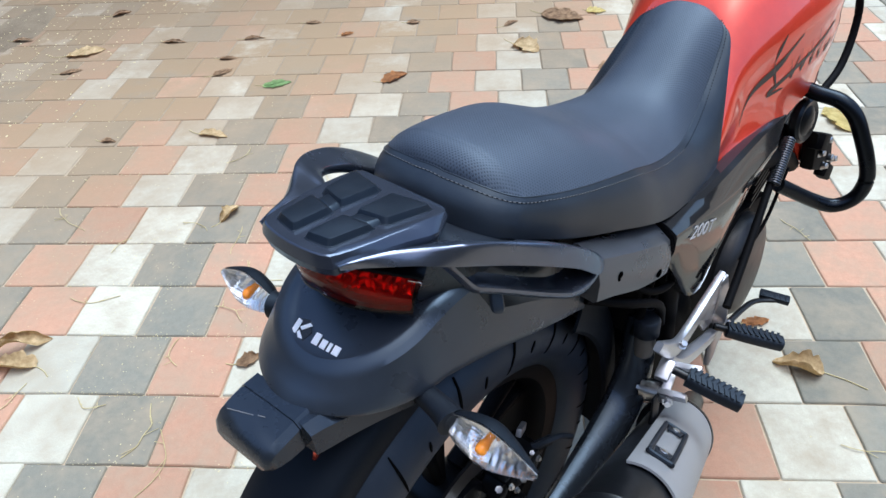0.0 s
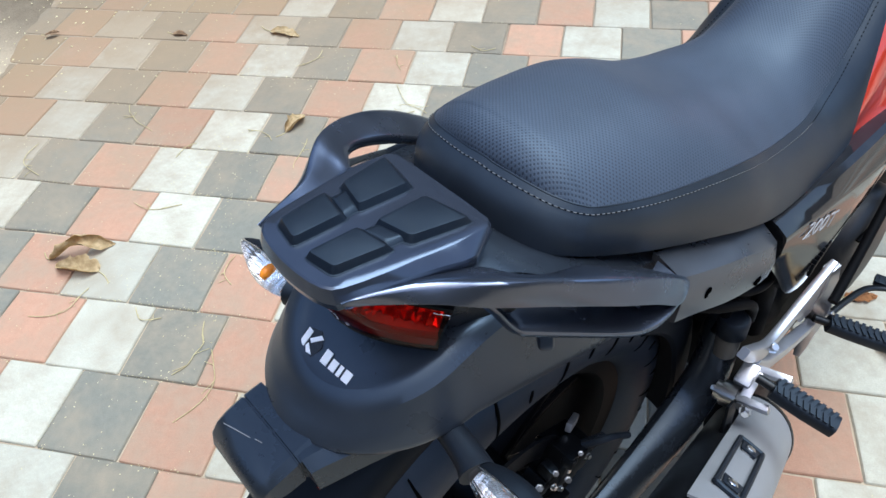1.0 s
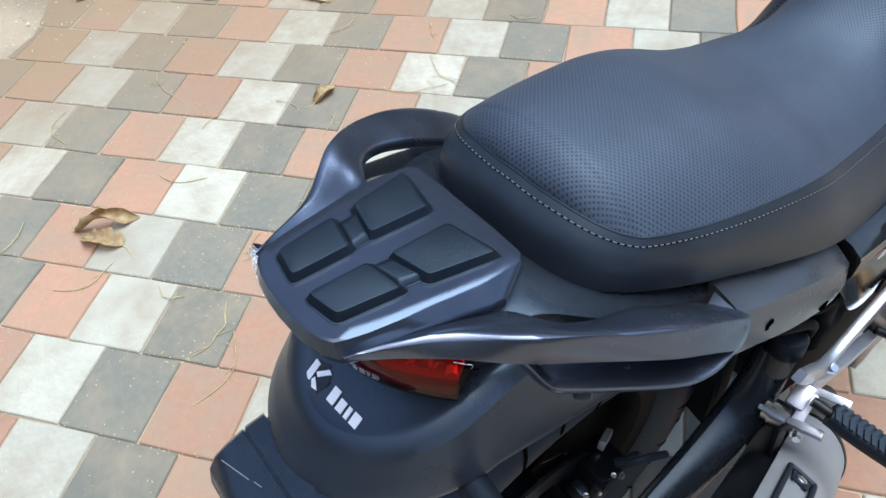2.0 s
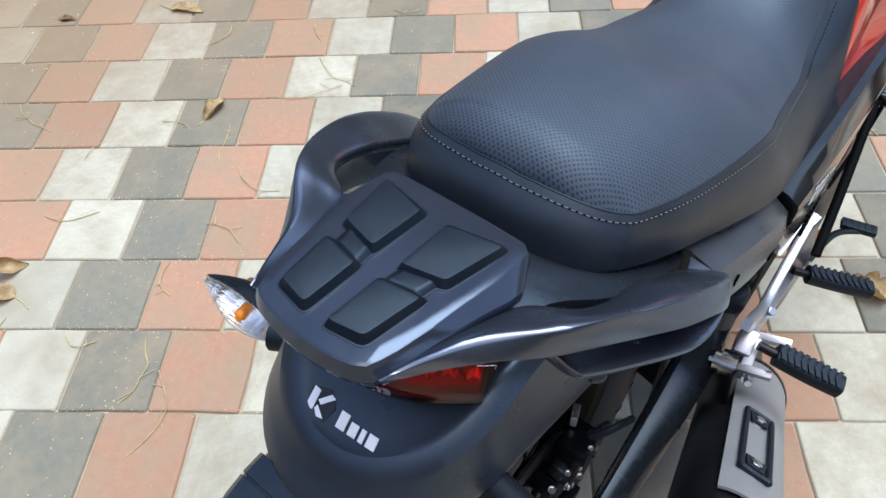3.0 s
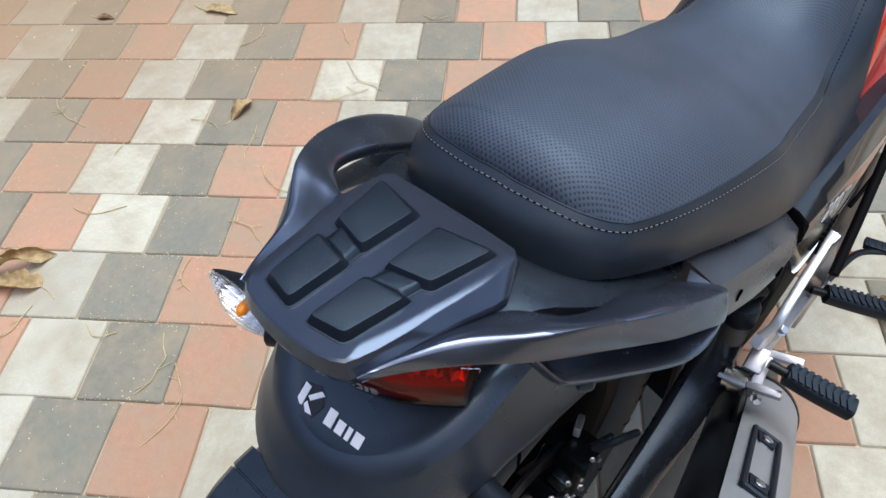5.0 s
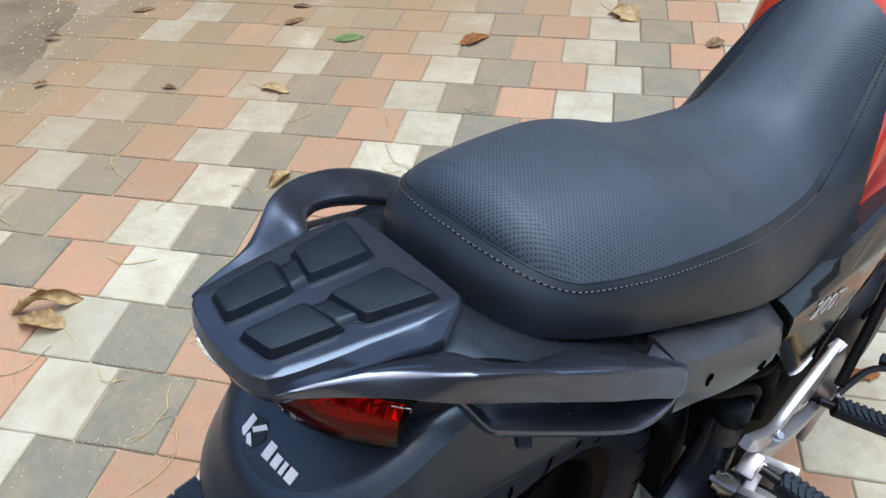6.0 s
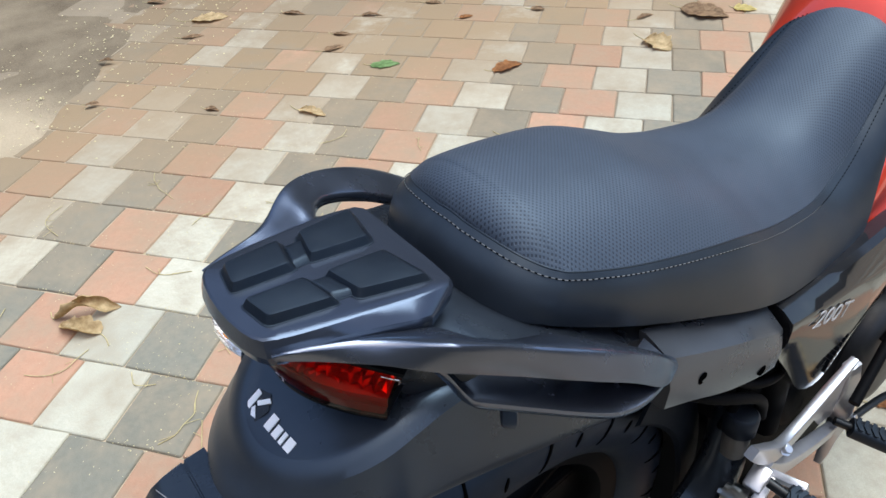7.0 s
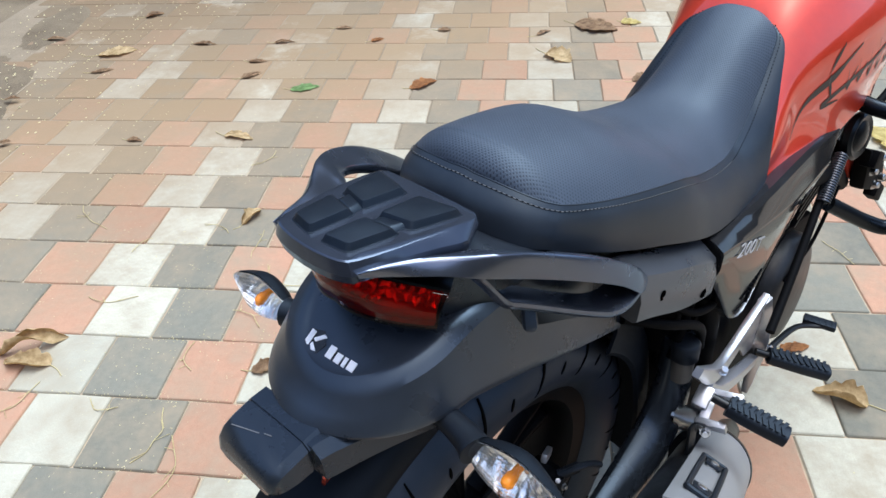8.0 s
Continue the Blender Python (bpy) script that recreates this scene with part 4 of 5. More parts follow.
# swing arm, caliper
def swing_arm():
    for flip in (True, False):
        layout["m"] = MIRROR if flip else UPRIGHT
        bm = bmesh.new()
        sweep(bm, [(0.132, 0.06, 0.262, 0.015, 0.022), (0.131, 0.16, 0.270, 0.018, 0.024), (0.130, 0.25, 0.282, 0.021, 0.026), (0.129, 0.33, 0.300, 0.024, 0.028), (0.127, 0.385, 0.325, 0.025, 0.029), (0.124, 0.412, 0.365, 0.024, 0.027), (0.119, 0.425, 0.410, 0.023, 0.024), (0.110, 0.436, 0.455, 0.020, 0.021)], 5, 14, 3.2, section=[(-1, -0.6), (-1, 0.45), (-0.8, 0.8), (-0.55, 0.95), (-0.2, 0.92), (0.2, 0.80), (0.55, 0.62), (0.85, 0.36), (1, 0.05), (1, -0.6), (0.7, -1), (-0.7, -1)])
        part("swing_arm", bm, M_ARM, bike, "black box-section swing arm")
    layout["m"] = UPRIGHT
    # hugger ahead of the tyre, carried by the arm
    bm = bmesh.new()
    rows = []
    for k in range(20):
        a = radians(-22 + 74 * k / 19)
        flare = 0.012 * max(0, 1 - k / 9)
        prof = ((-0.082, -0.030), (-0.078, -0.010), (-0.060, 0.0), (0, 0.003), (0.060, 0.0), (0.080 + flare, -0.008), (0.088 + flare, -0.030), (0.090 + flare, -0.055))
        rows.append([ringpoint(x, 0.338 + dr, a) for x, dr in prof] + [ringpoint(x * 0.96, 0.333 + dr, a) for x, dr in reversed(prof)])
    skin(bm, rows)
    part("hugger", bm, M_PLASTIC_SHADED, bike, "black plastic hugger ahead of the rear tyre")
    layout["m"] = pose(0.0, 0.007, -0.039)
    cal = new("brake_caliper")
    hold(cal, bike, "black rear brake caliper with silver bolts")
    bm = bmesh.new()
    box(bm, (0.060, 0.195, 0.372), (0.050, 0.070, 0.045), (-30, 0, 0), 0.006)
    box(bm, (0.072, 0.185, 0.385), (0.034, 0.045, 0.050), (-30, 0, 0), 0.006)
    part("caliper_body", bm, M_DARK, cal)
    bm = bmesh.new()
    box(bm, (0.052, 0.224, 0.398), (0.008, 0.034, 0.012), (-35, 0, 20), 0.002)
    part("caliper_bracket", bm, M_ALU, cal)
    for y, z in ((0.165, 0.36), (0.175, 0.395), (0.215, 0.372), (0.152, 0.385)):
        bm = bmesh.new()
        bolt(bm, (0.086, y, z), (1, 0, 0.3), 0.0034, 0.004)
        part("bolt", bm, M_CHROME, cal)
    bm = bmesh.new()
    tube(bm, [(0.075, 0.205, 0.392), (0.092, 0.225, 0.405), (0.100, 0.245, 0.400), (0.104, 0.270, 0.375)], 0.0045, 6, 8)
    part("brake_hose", bm, M_RUBBER, cal)
    bm = bmesh.new()
    turned(bm, [(k * 0.004 + d, 0.0072 if d < 0.0025 else 0.0060) for k in range(8) for d in (0.0, 0.0020, 0.0026, 0.0036)], (0.078, 0.212, 0.392), (0.35, 0.9, -0.1), 12)
    part("hose_boot", bm, M_RUBBER, cal, "ribbed rubber boot")
    for c, sz, tn in (((0.070, 0.165, 0.392), (0.020, 0.026, 0.018), (-20, 10, 0)), ((0.082, 0.186, 0.402), (0.016, 0.030, 0.012), (-35, 0, 15)), ((0.062, 0.150, 0.366), (0.030, 0.022, 0.026), (-40, 0, 0)), ((0.090, 0.150, 0.350), (0.014, 0.050, 0.016), (-30, 0, 0)), ((0.050, 0.190, 0.345), (0.030, 0.070, 0.014), (-25, 0, 0))):
        bm = bmesh.new()
        box(bm, c, sz, tn, 0.003)
        part("casting", bm, M_DARK, cal)
    for x, y, z, r in ((0.082, 0.160, 0.402, 0.0035), (0.076, 0.140, 0.384, 0.0045), (0.092, 0.172, 0.382, 0.004), (0.066, 0.178, 0.405, 0.003), (0.094, 0.140, 0.362, 0.0045), (0.088, 0.196, 0.410, 0.003), (0.060, 0.205, 0.384, 0.003)):
        bm = bmesh.new()
        bolt(bm, (x, y, z), (0.5, -0.4, 0.8), r * 0.75, 0.004)
        part("bolt", bm, M_CHROME, cal)
    layout["m"] = UPRIGHT


swing_arm()


# turn signals
def turn_signal(sgn):
    rnd = random.Random(8)
    ts = new("turn_signal")
    hold(ts, bike, "clear turn signal with an amber bulb on a black stalk")
    y0, z0 = 0.018, 0.671
    reach = 0.0
    if sgn > 0:
        y0, z0, reach = 0.020, 0.669, 0.008

    def P(x, y, z):
        return (sgn * (x + reach * min(1, max(0, (x - 0.06) / 0.04))), y0 + y, z0 + z)
    bm = bmesh.new()
    sweep(bm, [(*P(0.058, 0.012, 0.0), 0.013, 0.013), (*P(0.080, 0.008, 0.0), 0.011, 0.011), (*P(0.100, 0.004, 0.0), 0.012, 0.012), (*P(0.112, 0.0, 0.0), 0.014, 0.014)], 4, 14, 2.2)
    part("stalk", bm, M_RUBBER, ts)
    stations = [(0.110, 0.0085, 0.008), (0.115, 0.0120, 0.011), (0.128, 0.0180, 0.016), (0.143, 0.0222, 0.0185), (0.155, 0.0215, 0.018), (0.171, 0.0160, 0.013), (0.186, 0.0085, 0.007), (0.195, 0.003, 0.003)]
    back, lens, bowl = bmesh.new(), bmesh.new(), bmesh.new()
    rb, rl, rw = [], [], []
    for x, a, d in spline(stations, 4):
        rb.append([P(x, 0.002 + d * 0.95 * math.sin(t) ** 0.8, a * math.cos(t)) for t in [math.pi * (k + 0.001) / 10 * 0.9998 for k in range(11)]])
        rl.append([P(x, -0.85 * d * math.sin(t), a * math.cos(t) * 0.985) for t in [math.pi * k / 10 for k in range(11)]])
        rw.append([P(x, 0.001 + d * (0.62 + rnd.uniform(-0.14, 0.14)) * math.sin(math.pi * k / 10), a * 0.93 * math.cos(math.pi * k / 10)) for k in range(11)])
    skin(back, rb, closed=False)
    skin(lens, rl, closed=False)
    skin(bowl, rw, closed=False)
    part("housing", back, M_PLASTIC_SHADED, ts, "black signal housing")
    part("reflector", bowl, M_SILVERED, ts, smooth=False)
    ln = part("lens", lens, M_CLEAR, ts, "clear faceted lens", smooth=False)
    ln.visible_shadow = False
    bm = bmesh.new()
    turned(bm, [(-0.0055, 0.001), (-0.005, 0.0025), (-0.0034, 0.0042), (-0.001, 0.0050), (0.003, 0.0046), (0.006, 0.0034), (0.012, 0.003)], P(0.146, -0.001, -0.002), (0, 1, 0), 16)
    part("bulb", bm, M_AMBER, ts, "amber bulb")


turn_signal(1)
turn_signal(-1)


# tank: y, half width, top z, widest z, bottom z
def tank():
    bm = bmesh.new()
    rings = []
    for y, w, zt, zm, zb in spline([(0.588, 0.098, 0.640, 0.620, 0.603), (0.612, 0.098, 0.662, 0.628, 0.603), (0.640, 0.096, 0.690, 0.635, 0.602), (0.668, 0.093, 0.718, 0.642, 0.601), (0.692, 0.090, 0.750, 0.652, 0.600), (0.73, 0.097, 0.790, 0.665, 0.598), (0.80, 0.118, 0.830, 0.68, 0.590), (0.88, 0.133, 0.840, 0.69, 0.597), (0.96, 0.135, 0.835, 0.69, 0.588), (1.02, 0.120, 0.810, 0.68, 0.586), (1.06, 0.085, 0.77, 0.67, 0.60)], 4):
        ring = []
        for k in range(33):
            t = k / 32
            # from lower right edge over the top to lower left edge
            ang = -0.5 + t * (math.pi + 1.0)
            c, s = math.cos(ang), math.sin(ang)
            x = math.copysign(abs(c) ** 0.95, c) * w
            if s >= 0:
                z = zm + (zt - zm) * s ** 0.95
            else:
                z = zm + (zm - zb) * (s / math.sin(0.5))
                foot = float(np.interp(y, (0.588, 0.612, 0.64, 0.692, 0.73, 0.80, 0.88, 0.96, 1.06), (0.097, 0.100, 0.104, 0.111, 0.117, 0.125, 0.130, 0.128, 0.08)))
                x += (math.copysign(foot, x) - x) * (s / math.sin(0.5)) ** 2
            # knee recess with a crease above it
            crease = math.exp(-((z - (zm + 0.060)) / 0.018) ** 2)
            x *= 1 + 0.035 * crease - 0.03 * math.exp(-((z - (zm + 0.02)) / 0.02) ** 2)
            ring.append((x * 0.95 + math.copysign(0.018, x) * min(1, abs(x) / 0.02), y, z))
        rings.append(ring)
    skin(bm, rings)
    tk = part("fuel_tank", bm, M_RED, bike, "glossy metallic red fuel tank with a black brushed decal", angle=60)
    bvh_bm = bmesh.new()
    bvh_bm.from_mesh(tk.data)
    from_tree = mathutils_tree(bvh_bm)
    strokes = [[(0.775, 0.735, 0.002), (0.760, 0.700, 0.010), (0.772, 0.655, 0.003)], [(0.815, 0.725, 0.002), (0.770, 0.690, 0.006), (0.715, 0.665, 0.004), (0.690, 0.625, 0.001)],
               [(0.800, 0.690, 0.002), (0.806, 0.665, 0.006), (0.820, 0.690, 0.002)], [(0.825, 0.700, 0.002), (0.830, 0.668, 0.005), (0.845, 0.690, 0.002)],
               [(0.852, 0.705, 0.002), (0.856, 0.670, 0.006), (0.866, 0.690, 0.003)], [(0.872, 0.715, 0.002), (0.880, 0.672, 0.005), (0.892, 0.700, 0.002)], [(0.900, 0.700, 0.002), (0.908, 0.672, 0.005), (0.925, 0.685, 0.002)],
               [(0.930, 0.710, 0.002), (0.760, 0.655, 0.004), (0.790, 0.650, 0.001)]]
    for st in strokes:
        b = bmesh.new()
        rows = []
        for p in spline(st, 6):
            row = []
            for d in (-1, 1):
                hit = from_tree.ray_cast(Vector((1.0, p[0], p[1] + d * p[2])), Vector((-1, 0, 0)))
                if hit[0] is not None:
                    row.append(hit[0] + hit[1] * 0.0008)
            if len(row) == 2:
                rows.append(row)
        if len(rows) > 1:
            skin(b, rows, closed=False)
            part("decal_stroke", b, M_DECAL, tk)


def mathutils_tree(bm):
    from mathutils.bvhtree import BVHTree
    return BVHTree.FromBMesh(bm)


tank()


# gloss side cover under the seat and tank
def side_cover():
    layout["m"] = LEANT
    top = [(0.402, 0.634), (0.470, 0.620), (0.540, 0.611), (0.600, 0.607), (0.680, 0.604), (0.760, 0.599), (0.820, 0.590)]
    crease = [(0.400, 0.622), (0.460, 0.606), (0.530, 0.590), (0.585, 0.578), (0.640, 0.570), (0.690, 0.567), (0.760, 0.566)]
    low = [(0.404, 0.575), (0.440, 0.525), (0.482, 0.465), (0.535, 0.440), (0.580, 0.470), (0.620, 0.512), (0.690, 0.540)]
    bm = bmesh.new()
    rows = []
    for (ya, za), (yb, zb), (yc, zc) in zip(spline(top, 3), spline(crease, 3), spline(low, 3)):
        rows.append([(0.095, ya, za - 0.004), (0.112, ya, za), (0.120, ya, za - 0.003), (0.131, yb, zb + 0.002), (0.132, yb, zb - 0.002), (0.130, (yb + yc) / 2, (zb + zc) / 2), (0.122, yc, zc), (0.100, yc, zc)])
    skin(bm, rows)
    cover = part("side_cover", bm, M_GLOSS, bike, "gloss black side cover with a small grey number", angle=30)
    cu = bpy.data.curves.new("number_text", 'FONT')
    cu.body, cu.size, cu.extrude, cu.shear = "200T", 0.024, 0.0003, 0.25
    tmp = bpy.data.objects.new("number_text", cu)
    scene.collection.objects.link(tmp)
    me = bpy.data.meshes.new_from_object(tmp.evaluated_get(bpy.context.evaluated_depsgraph_get()))
    bpy.data.objects.remove(tmp)
    me.materials.append(M_NUMBER)
    t = new("number_text", me)
    hold(t, cover, "small grey number 200T")
    # x along the bike forwards, y up the panel, facing right
    t.matrix_basis = LEANT @ Matrix.Translation((0.1338, 0.436, 0.5955)) @ Matrix(((0, -0.04, 1, 0), (1.46, 0.40, 0, 0), (-0.65, 0.915, 0.04, 0), (0, 0, 0, 1)))
    for k in range(7):
        bm = bmesh.new()
        y, z = 0.520 + 0.0052 * k, 0.478 + 0.0036 * k
        box(bm, (0.1285, y, z), (0.004, 0.0026, 0.016 - 0.001 * k), (-25, 0, 0), 0.0006)
        part("vent_slot", bm, M_DARK, cover)


side_cover()


# muffler
def muffler():
    layout["m"] = UPRIGHT
    ex = new("exhaust")
    hold(ex, bike, "black upswept muffler with a grey heat shield")
    t = Vector((0.1417, -1.0, 0.737)).normalized()
    axis0 = Vector((0.217, 0.277, 0.350)) - t * 0.35
    L = 0.585
    bm = bmesh.new()
    turned(bm, [(-0.10, 0.020), (0.0, 0.024), (0.05, 0.032), (0.10, 0.042), (0.15, 0.048), (L - 0.03, 0.051), (L - 0.024, 0.051), (L - 0.022, 0.054), (L - 0.010, 0.054), (L - 0.008, 0.052), (L + 0.012, 0.047), (L + 0.014, 0.030), (L - 0.02, 0.024)], axis0, t, 40)
    part("muffler_body", bm, M_STEEL, ex, "black steel muffler body")
    side = Vector((1, 0, 0)) - t * t.x
    side.normalize()
    up = side.cross(t)
    if up.z < 0:
        up = -up
    bm = bmesh.new()
    rows = []
    for s in [0.135 + (L - 0.245) * k / 10 for k in range(11)]:
        ring = []
        for R in (0.0565, 0.0535):
            angs = [radians(a) for a in range(-30, 116, 9)]
            for a in (angs if R > 0.055 else list(reversed(angs))):
                ring.append(axis0 + t * s + (side * math.cos(a) + up * math.sin(a)) * R)
        rows.append(ring)
    skin(bm, rows)
    part("heat_shield", bm, M_SHIELD, ex, "light grey heat shield", angle=30)

    def on(s, a, h):
        return axis0 + t * s + (side * math.cos(a) + up * math.sin(a)) * (0.0565 + h)
    a0 = radians(84)
    loop = []
    s0, s1, da = 0.303, 0.432, radians(12)
    for s, a in ((s0, a0 - da), (s0, a0 + da), (s0 + 0.01, a0 + da * 1.15), (s1 - 0.01, a0 + da * 1.15), (s1, a0 + da), (s1, a0 - da), (s1 - 0.01, a0 - da * 1.15), (s0 + 0.01, a0 - da * 1.15), (s0, a0 - da)):
        loop.append(on(s, a, 0.0035))
    bm = bmesh.new()
    tube(bm, loop, 0.0034, 3, 8)
    part("shield_trim", bm, M_RUBBER, ex, "black rubber trim ring")
    for s in (s0 + 0.015, s1 - 0.015):
        bm = bmesh.new()
        bolt(bm, on(s, a0, 0.0), side * math.cos(a0) + up * math.sin(a0), 0.006, 0.006)
        part("bolt", bm, M_CHROME, ex)
        bm = bmesh.new()
        c = on(s, a0, 0.001)
        n = side * math.cos(a0) + up * math.sin(a0)
        b = n.cross(t)
        lo = [c + t * p + b * q for p, q in ((-0.011, -0.011), (0.008, -0.009), (0.008, 0.009), (-0.011, 0.011))]
        block(bm, lo, [p + n * 0.003 for p in lo], 0.001)
        part("trim_clip", bm, M_RUBBER, ex)
    bm = bmesh.new()
    turned(bm, [(0.128, 0.046), (0.1285, 0.0575), (0.134, 0.0585), (0.139, 0.0575), (0.1395, 0.046)], axis0, t, 40, True)
    part("shield_band", bm, M_DARK, ex)


muffler()
layout["m"] = LEANT


# foot pegs and their cast bracket
def peg(inner, outer, name_label):
    pg = new("foot_peg")
    hold(pg, bike, name_label)
    a, b = Vector(inner), Vector(outer)
    t = (b - a).normalized()
    s = Vector((-t.y, t.x, 0)).normalized()
    u = s.cross(t)
    if u.z < 0:
        u = -u
    bm = bmesh.new()
    rings = []
    n = 12
    for k in range(n + 1):
        f = k / n
        w = 0.0125 + 0.0015 * math.sin(f * math.pi)
        rings.append([a + (b - a) * f + s * (w * math.copysign(abs(math.cos(q)) ** 0.6, math.cos(q))) + u * (0.0105 * math.copysign(abs(math.sin(q)) ** 0.6, math.sin(q))) for q in [2 * math.pi * (j + 0.5) / 14 for j in range(14)]])
    skin(bm, rings)
    part("peg_rubber", bm, M_RUBBER, pg, "ribbed black rubber")
    for k in range(9):
        f = (k + 0.7) / 9.6
        bm = bmesh.new()
        c = a + (b - a) * f + u * 0.0108
        d = t * 0.0046
        pts = [c - s * 0.0105 - d * 0.4, c - d * 1.2, c + s * 0.0105 - d * 0.4]
        lo = [pts[0], pts[1], pts[2], pts[2] + d, pts[1] + d, pts[0] + d]
        hi = [p + u * 0.0016 for p in lo]
        skin(bm, [lo, hi])
        part("tread_rib", bm, M_RUBBER, pg, smooth=False)
    bm = bmesh.new()
    rod(bm, a - t * 0.020, a + t * 0.004, 0.0058, 12)
    part("peg_stem", bm, M_STEEL, pg)


peg((0.165, 0.408, 0.395), (0.236, 0.420, 0.376), "folding pillion foot peg with ribbed black rubber")
peg((0.146, 0.622, 0.298), (0.222, 0.664, 0.272), "rider foot peg with ribbed black rubber")


def brackets():
    br = new("foot_peg_bracket")
    hold(br, bike, "cast aluminium foot-peg bracket")
    layout["m"] = UPRIGHT
    for name, path in (("upper_arm", [(0.158, 0.620, 0.414, 0.005, 0.009), (0.159, 0.56, 0.402, 0.006, 0.014), (0.161, 0.50, 0.396, 0.006, 0.016), (0.1625, 0.450, 0.404, 0.006, 0.014), (0.160, 0.415, 0.430, 0.006, 0.011), (0.158, 0.390, 0.455, 0.005, 0.007)]),
                       ("front_arm", [(0.158, 0.618, 0.412, 0.007, 0.009), (0.162, 0.634, 0.355, 0.008, 0.012), (0.167, 0.638, 0.290, 0.008, 0.013), (0.171, 0.630, 0.235, 0.007, 0.010), (0.173, 0.622, 0.212, 0.005, 0.006)]),
                       ("cross_arm", [(0.162, 0.428, 0.392, 0.007, 0.012), (0.164, 0.470, 0.350, 0.008, 0.013), (0.167, 0.540, 0.318, 0.008, 0.011), (0.169, 0.615, 0.290, 0.007, 0.010)])):
        bm = bmesh.new()
        sweep(bm, path, 5, 16, 9)
        part(name, bm, M_ALU, br, angle=30)
    bm = bmesh.new()
    web = [(0.612, 0.405), (0.632, 0.30), (0.590, 0.315), (0.535, 0.385)]
    block(bm, [(0.157, y, z) for y, z in web], [(0.161, y, z) for y, z in web], 0.001)
    part("web", bm, M_ALU, br)
    bm = bmesh.new()
    rod(bm, (0.146, 0.3945, 0.356), (0.181, 0.399, 0.362), 0.0125, 20)
    rod(bm, (0.154, 0.3955, 0.3575), (0.172, 0.398, 0.361), 0.0165, 24)
    part("boss", bm, M_CHROME, br, "turned aluminium boss")
    bm = bmesh.new()
    box(bm, (0.176, 0.412, 0.377), (0.013, 0.046, 0.018), (28, 0, 10), 0.002)
    box(bm, (0.190, 0.434, 0.392), (0.040, 0.009, 0.016), (20, -12, 10), 0.002)
    box(bm, (0.190, 0.396, 0.371), (0.038, 0.009, 0.018), (20, -12, 10), 0.002)
    box(bm, (0.166, 0.418, 0.382), (0.020, 0.030, 0.034), (25, 0, 5), 0.003)
    part("pillion_clevis", bm, M_ALU, br, "bright cast pillion peg clevis")
    bm = bmesh.new()
    block(bm, [(0.170, 0.372, 0.372), (0.170, 0.396, 0.368), (0.186, 0.360, 0.318), (0.184, 0.346, 0.326)], [(0.174, 0.372, 0.374), (0.174, 0.396, 0.370), (0.190, 0.360, 0.320), (0.188, 0.346, 0.328)], 0.001)
    part("muffler_hanger", bm, M_STEEL, br, "thin black steel hanger")
    bm = bmesh.new()
    tube(bm, [(0.116, 0.405, 0.440), (0.118, 0.415, 0.475), (0.114, 0.440, 0.515), (0.106, 0.480, 0.538), (0.09, 0.53, 0.545)], 0.0055, 6, 10)
    part("cable", bm, M_SHADED, bike)
    # block added to close the view through and keep the recess dark
    bm = bmesh.new()
    block(bm, [(-0.09, y, z) for y, z in ((0.40, 0.40), (0.58, 0.34), (0.62, 0.56), (0.40, 0.58))], [(0.108, y, z) for y, z in ((0.42, 0.42), (0.57, 0.36), (0.60, 0.55), (0.42, 0.57))], 0.008)
    part("recess_block", bm, M_SHADED, bike, "added black block filling the dark recess behind the bracket")
    for at, ax in (((0.147, 0.3945, 0.356), (-1, -0.15, -0.1)), ((0.188, 0.386, 0.366), (0.4, -1, 0.3)), ((0.170, 0.452, 0.412), (0.6, -0.2, 1)), ((0.178, 0.645, 0.300), (1, 0, 0.5))):
        bm = bmesh.new()
        bolt(bm, at, ax, 0.0052, 0.007)
        part("bolt", bm, M_CHROME, br)
    layout["m"] = LEANT
    # fluid reservoir behind the bracket
    res = new("brake_fluid_reservoir")
    hold(res, bike, "small clear reservoir with a black cap")
    bm = bmesh.new()
    turned(bm, [(0, 0.014), (0.03, 0.015), (0.034, 0.015)], (0.098, 0.412, 0.400), (0, 0.1, 1), 20)
    part("cup", bm, weather(mat("milky_plastic", (0.085, 0.08, 0.072), 0.4), (0.085, 0.08, 0.072), 0.1, dust_amount=0.1), res)
    bm = bmesh.new()
    turned(bm, [(0.034, 0.017), (0.036, 0.0185), (0.058, 0.0185), (0.061, 0.016), (0.062, 0.005)], (0.098, 0.412, 0.400), (0, 0.1, 1), 20)
    part("cap", bm, M_RUBBER, res)
    # brake pedal
    pd = new("brake_pedal")
    hold(pd, bike, "steel brake pedal with a ribbed black toe pad")
    bm = bmesh.new()
    sweep(bm, [(0.135, 0.640, 0.280, 0.005, 0.004), (0.140, 0.690, 0.275, 0.005, 0.004), (0.146, 0.735, 0.268, 0.005, 0.004), (0.156, 0.762, 0.260, 0.005, 0.004), (0.180, 0.785, 0.254, 0.005, 0.004)], 4, 8, 2.5)
    part("pedal_arm", bm, M_STEEL, pd)
    bm = bmesh.new()
    box(bm, (0.172, 0.785, 0.258), (0.050, 0.018, 0.010), (0, 6, 14), 0.002)
    part("toe_pad", bm, M_RUBBER, pd)
    for k in range(5):
        bm = bmesh.new()
        box(bm, (0.154 + 0.009 * k, 0.7805 + 0.0022 * k, 0.2645 - 0.001 * k), (0.003, 0.014, 0.003), (0, 6, 14), 0.0005)
        part("pad_rib", bm, M_RUBBER, pd)


brackets()


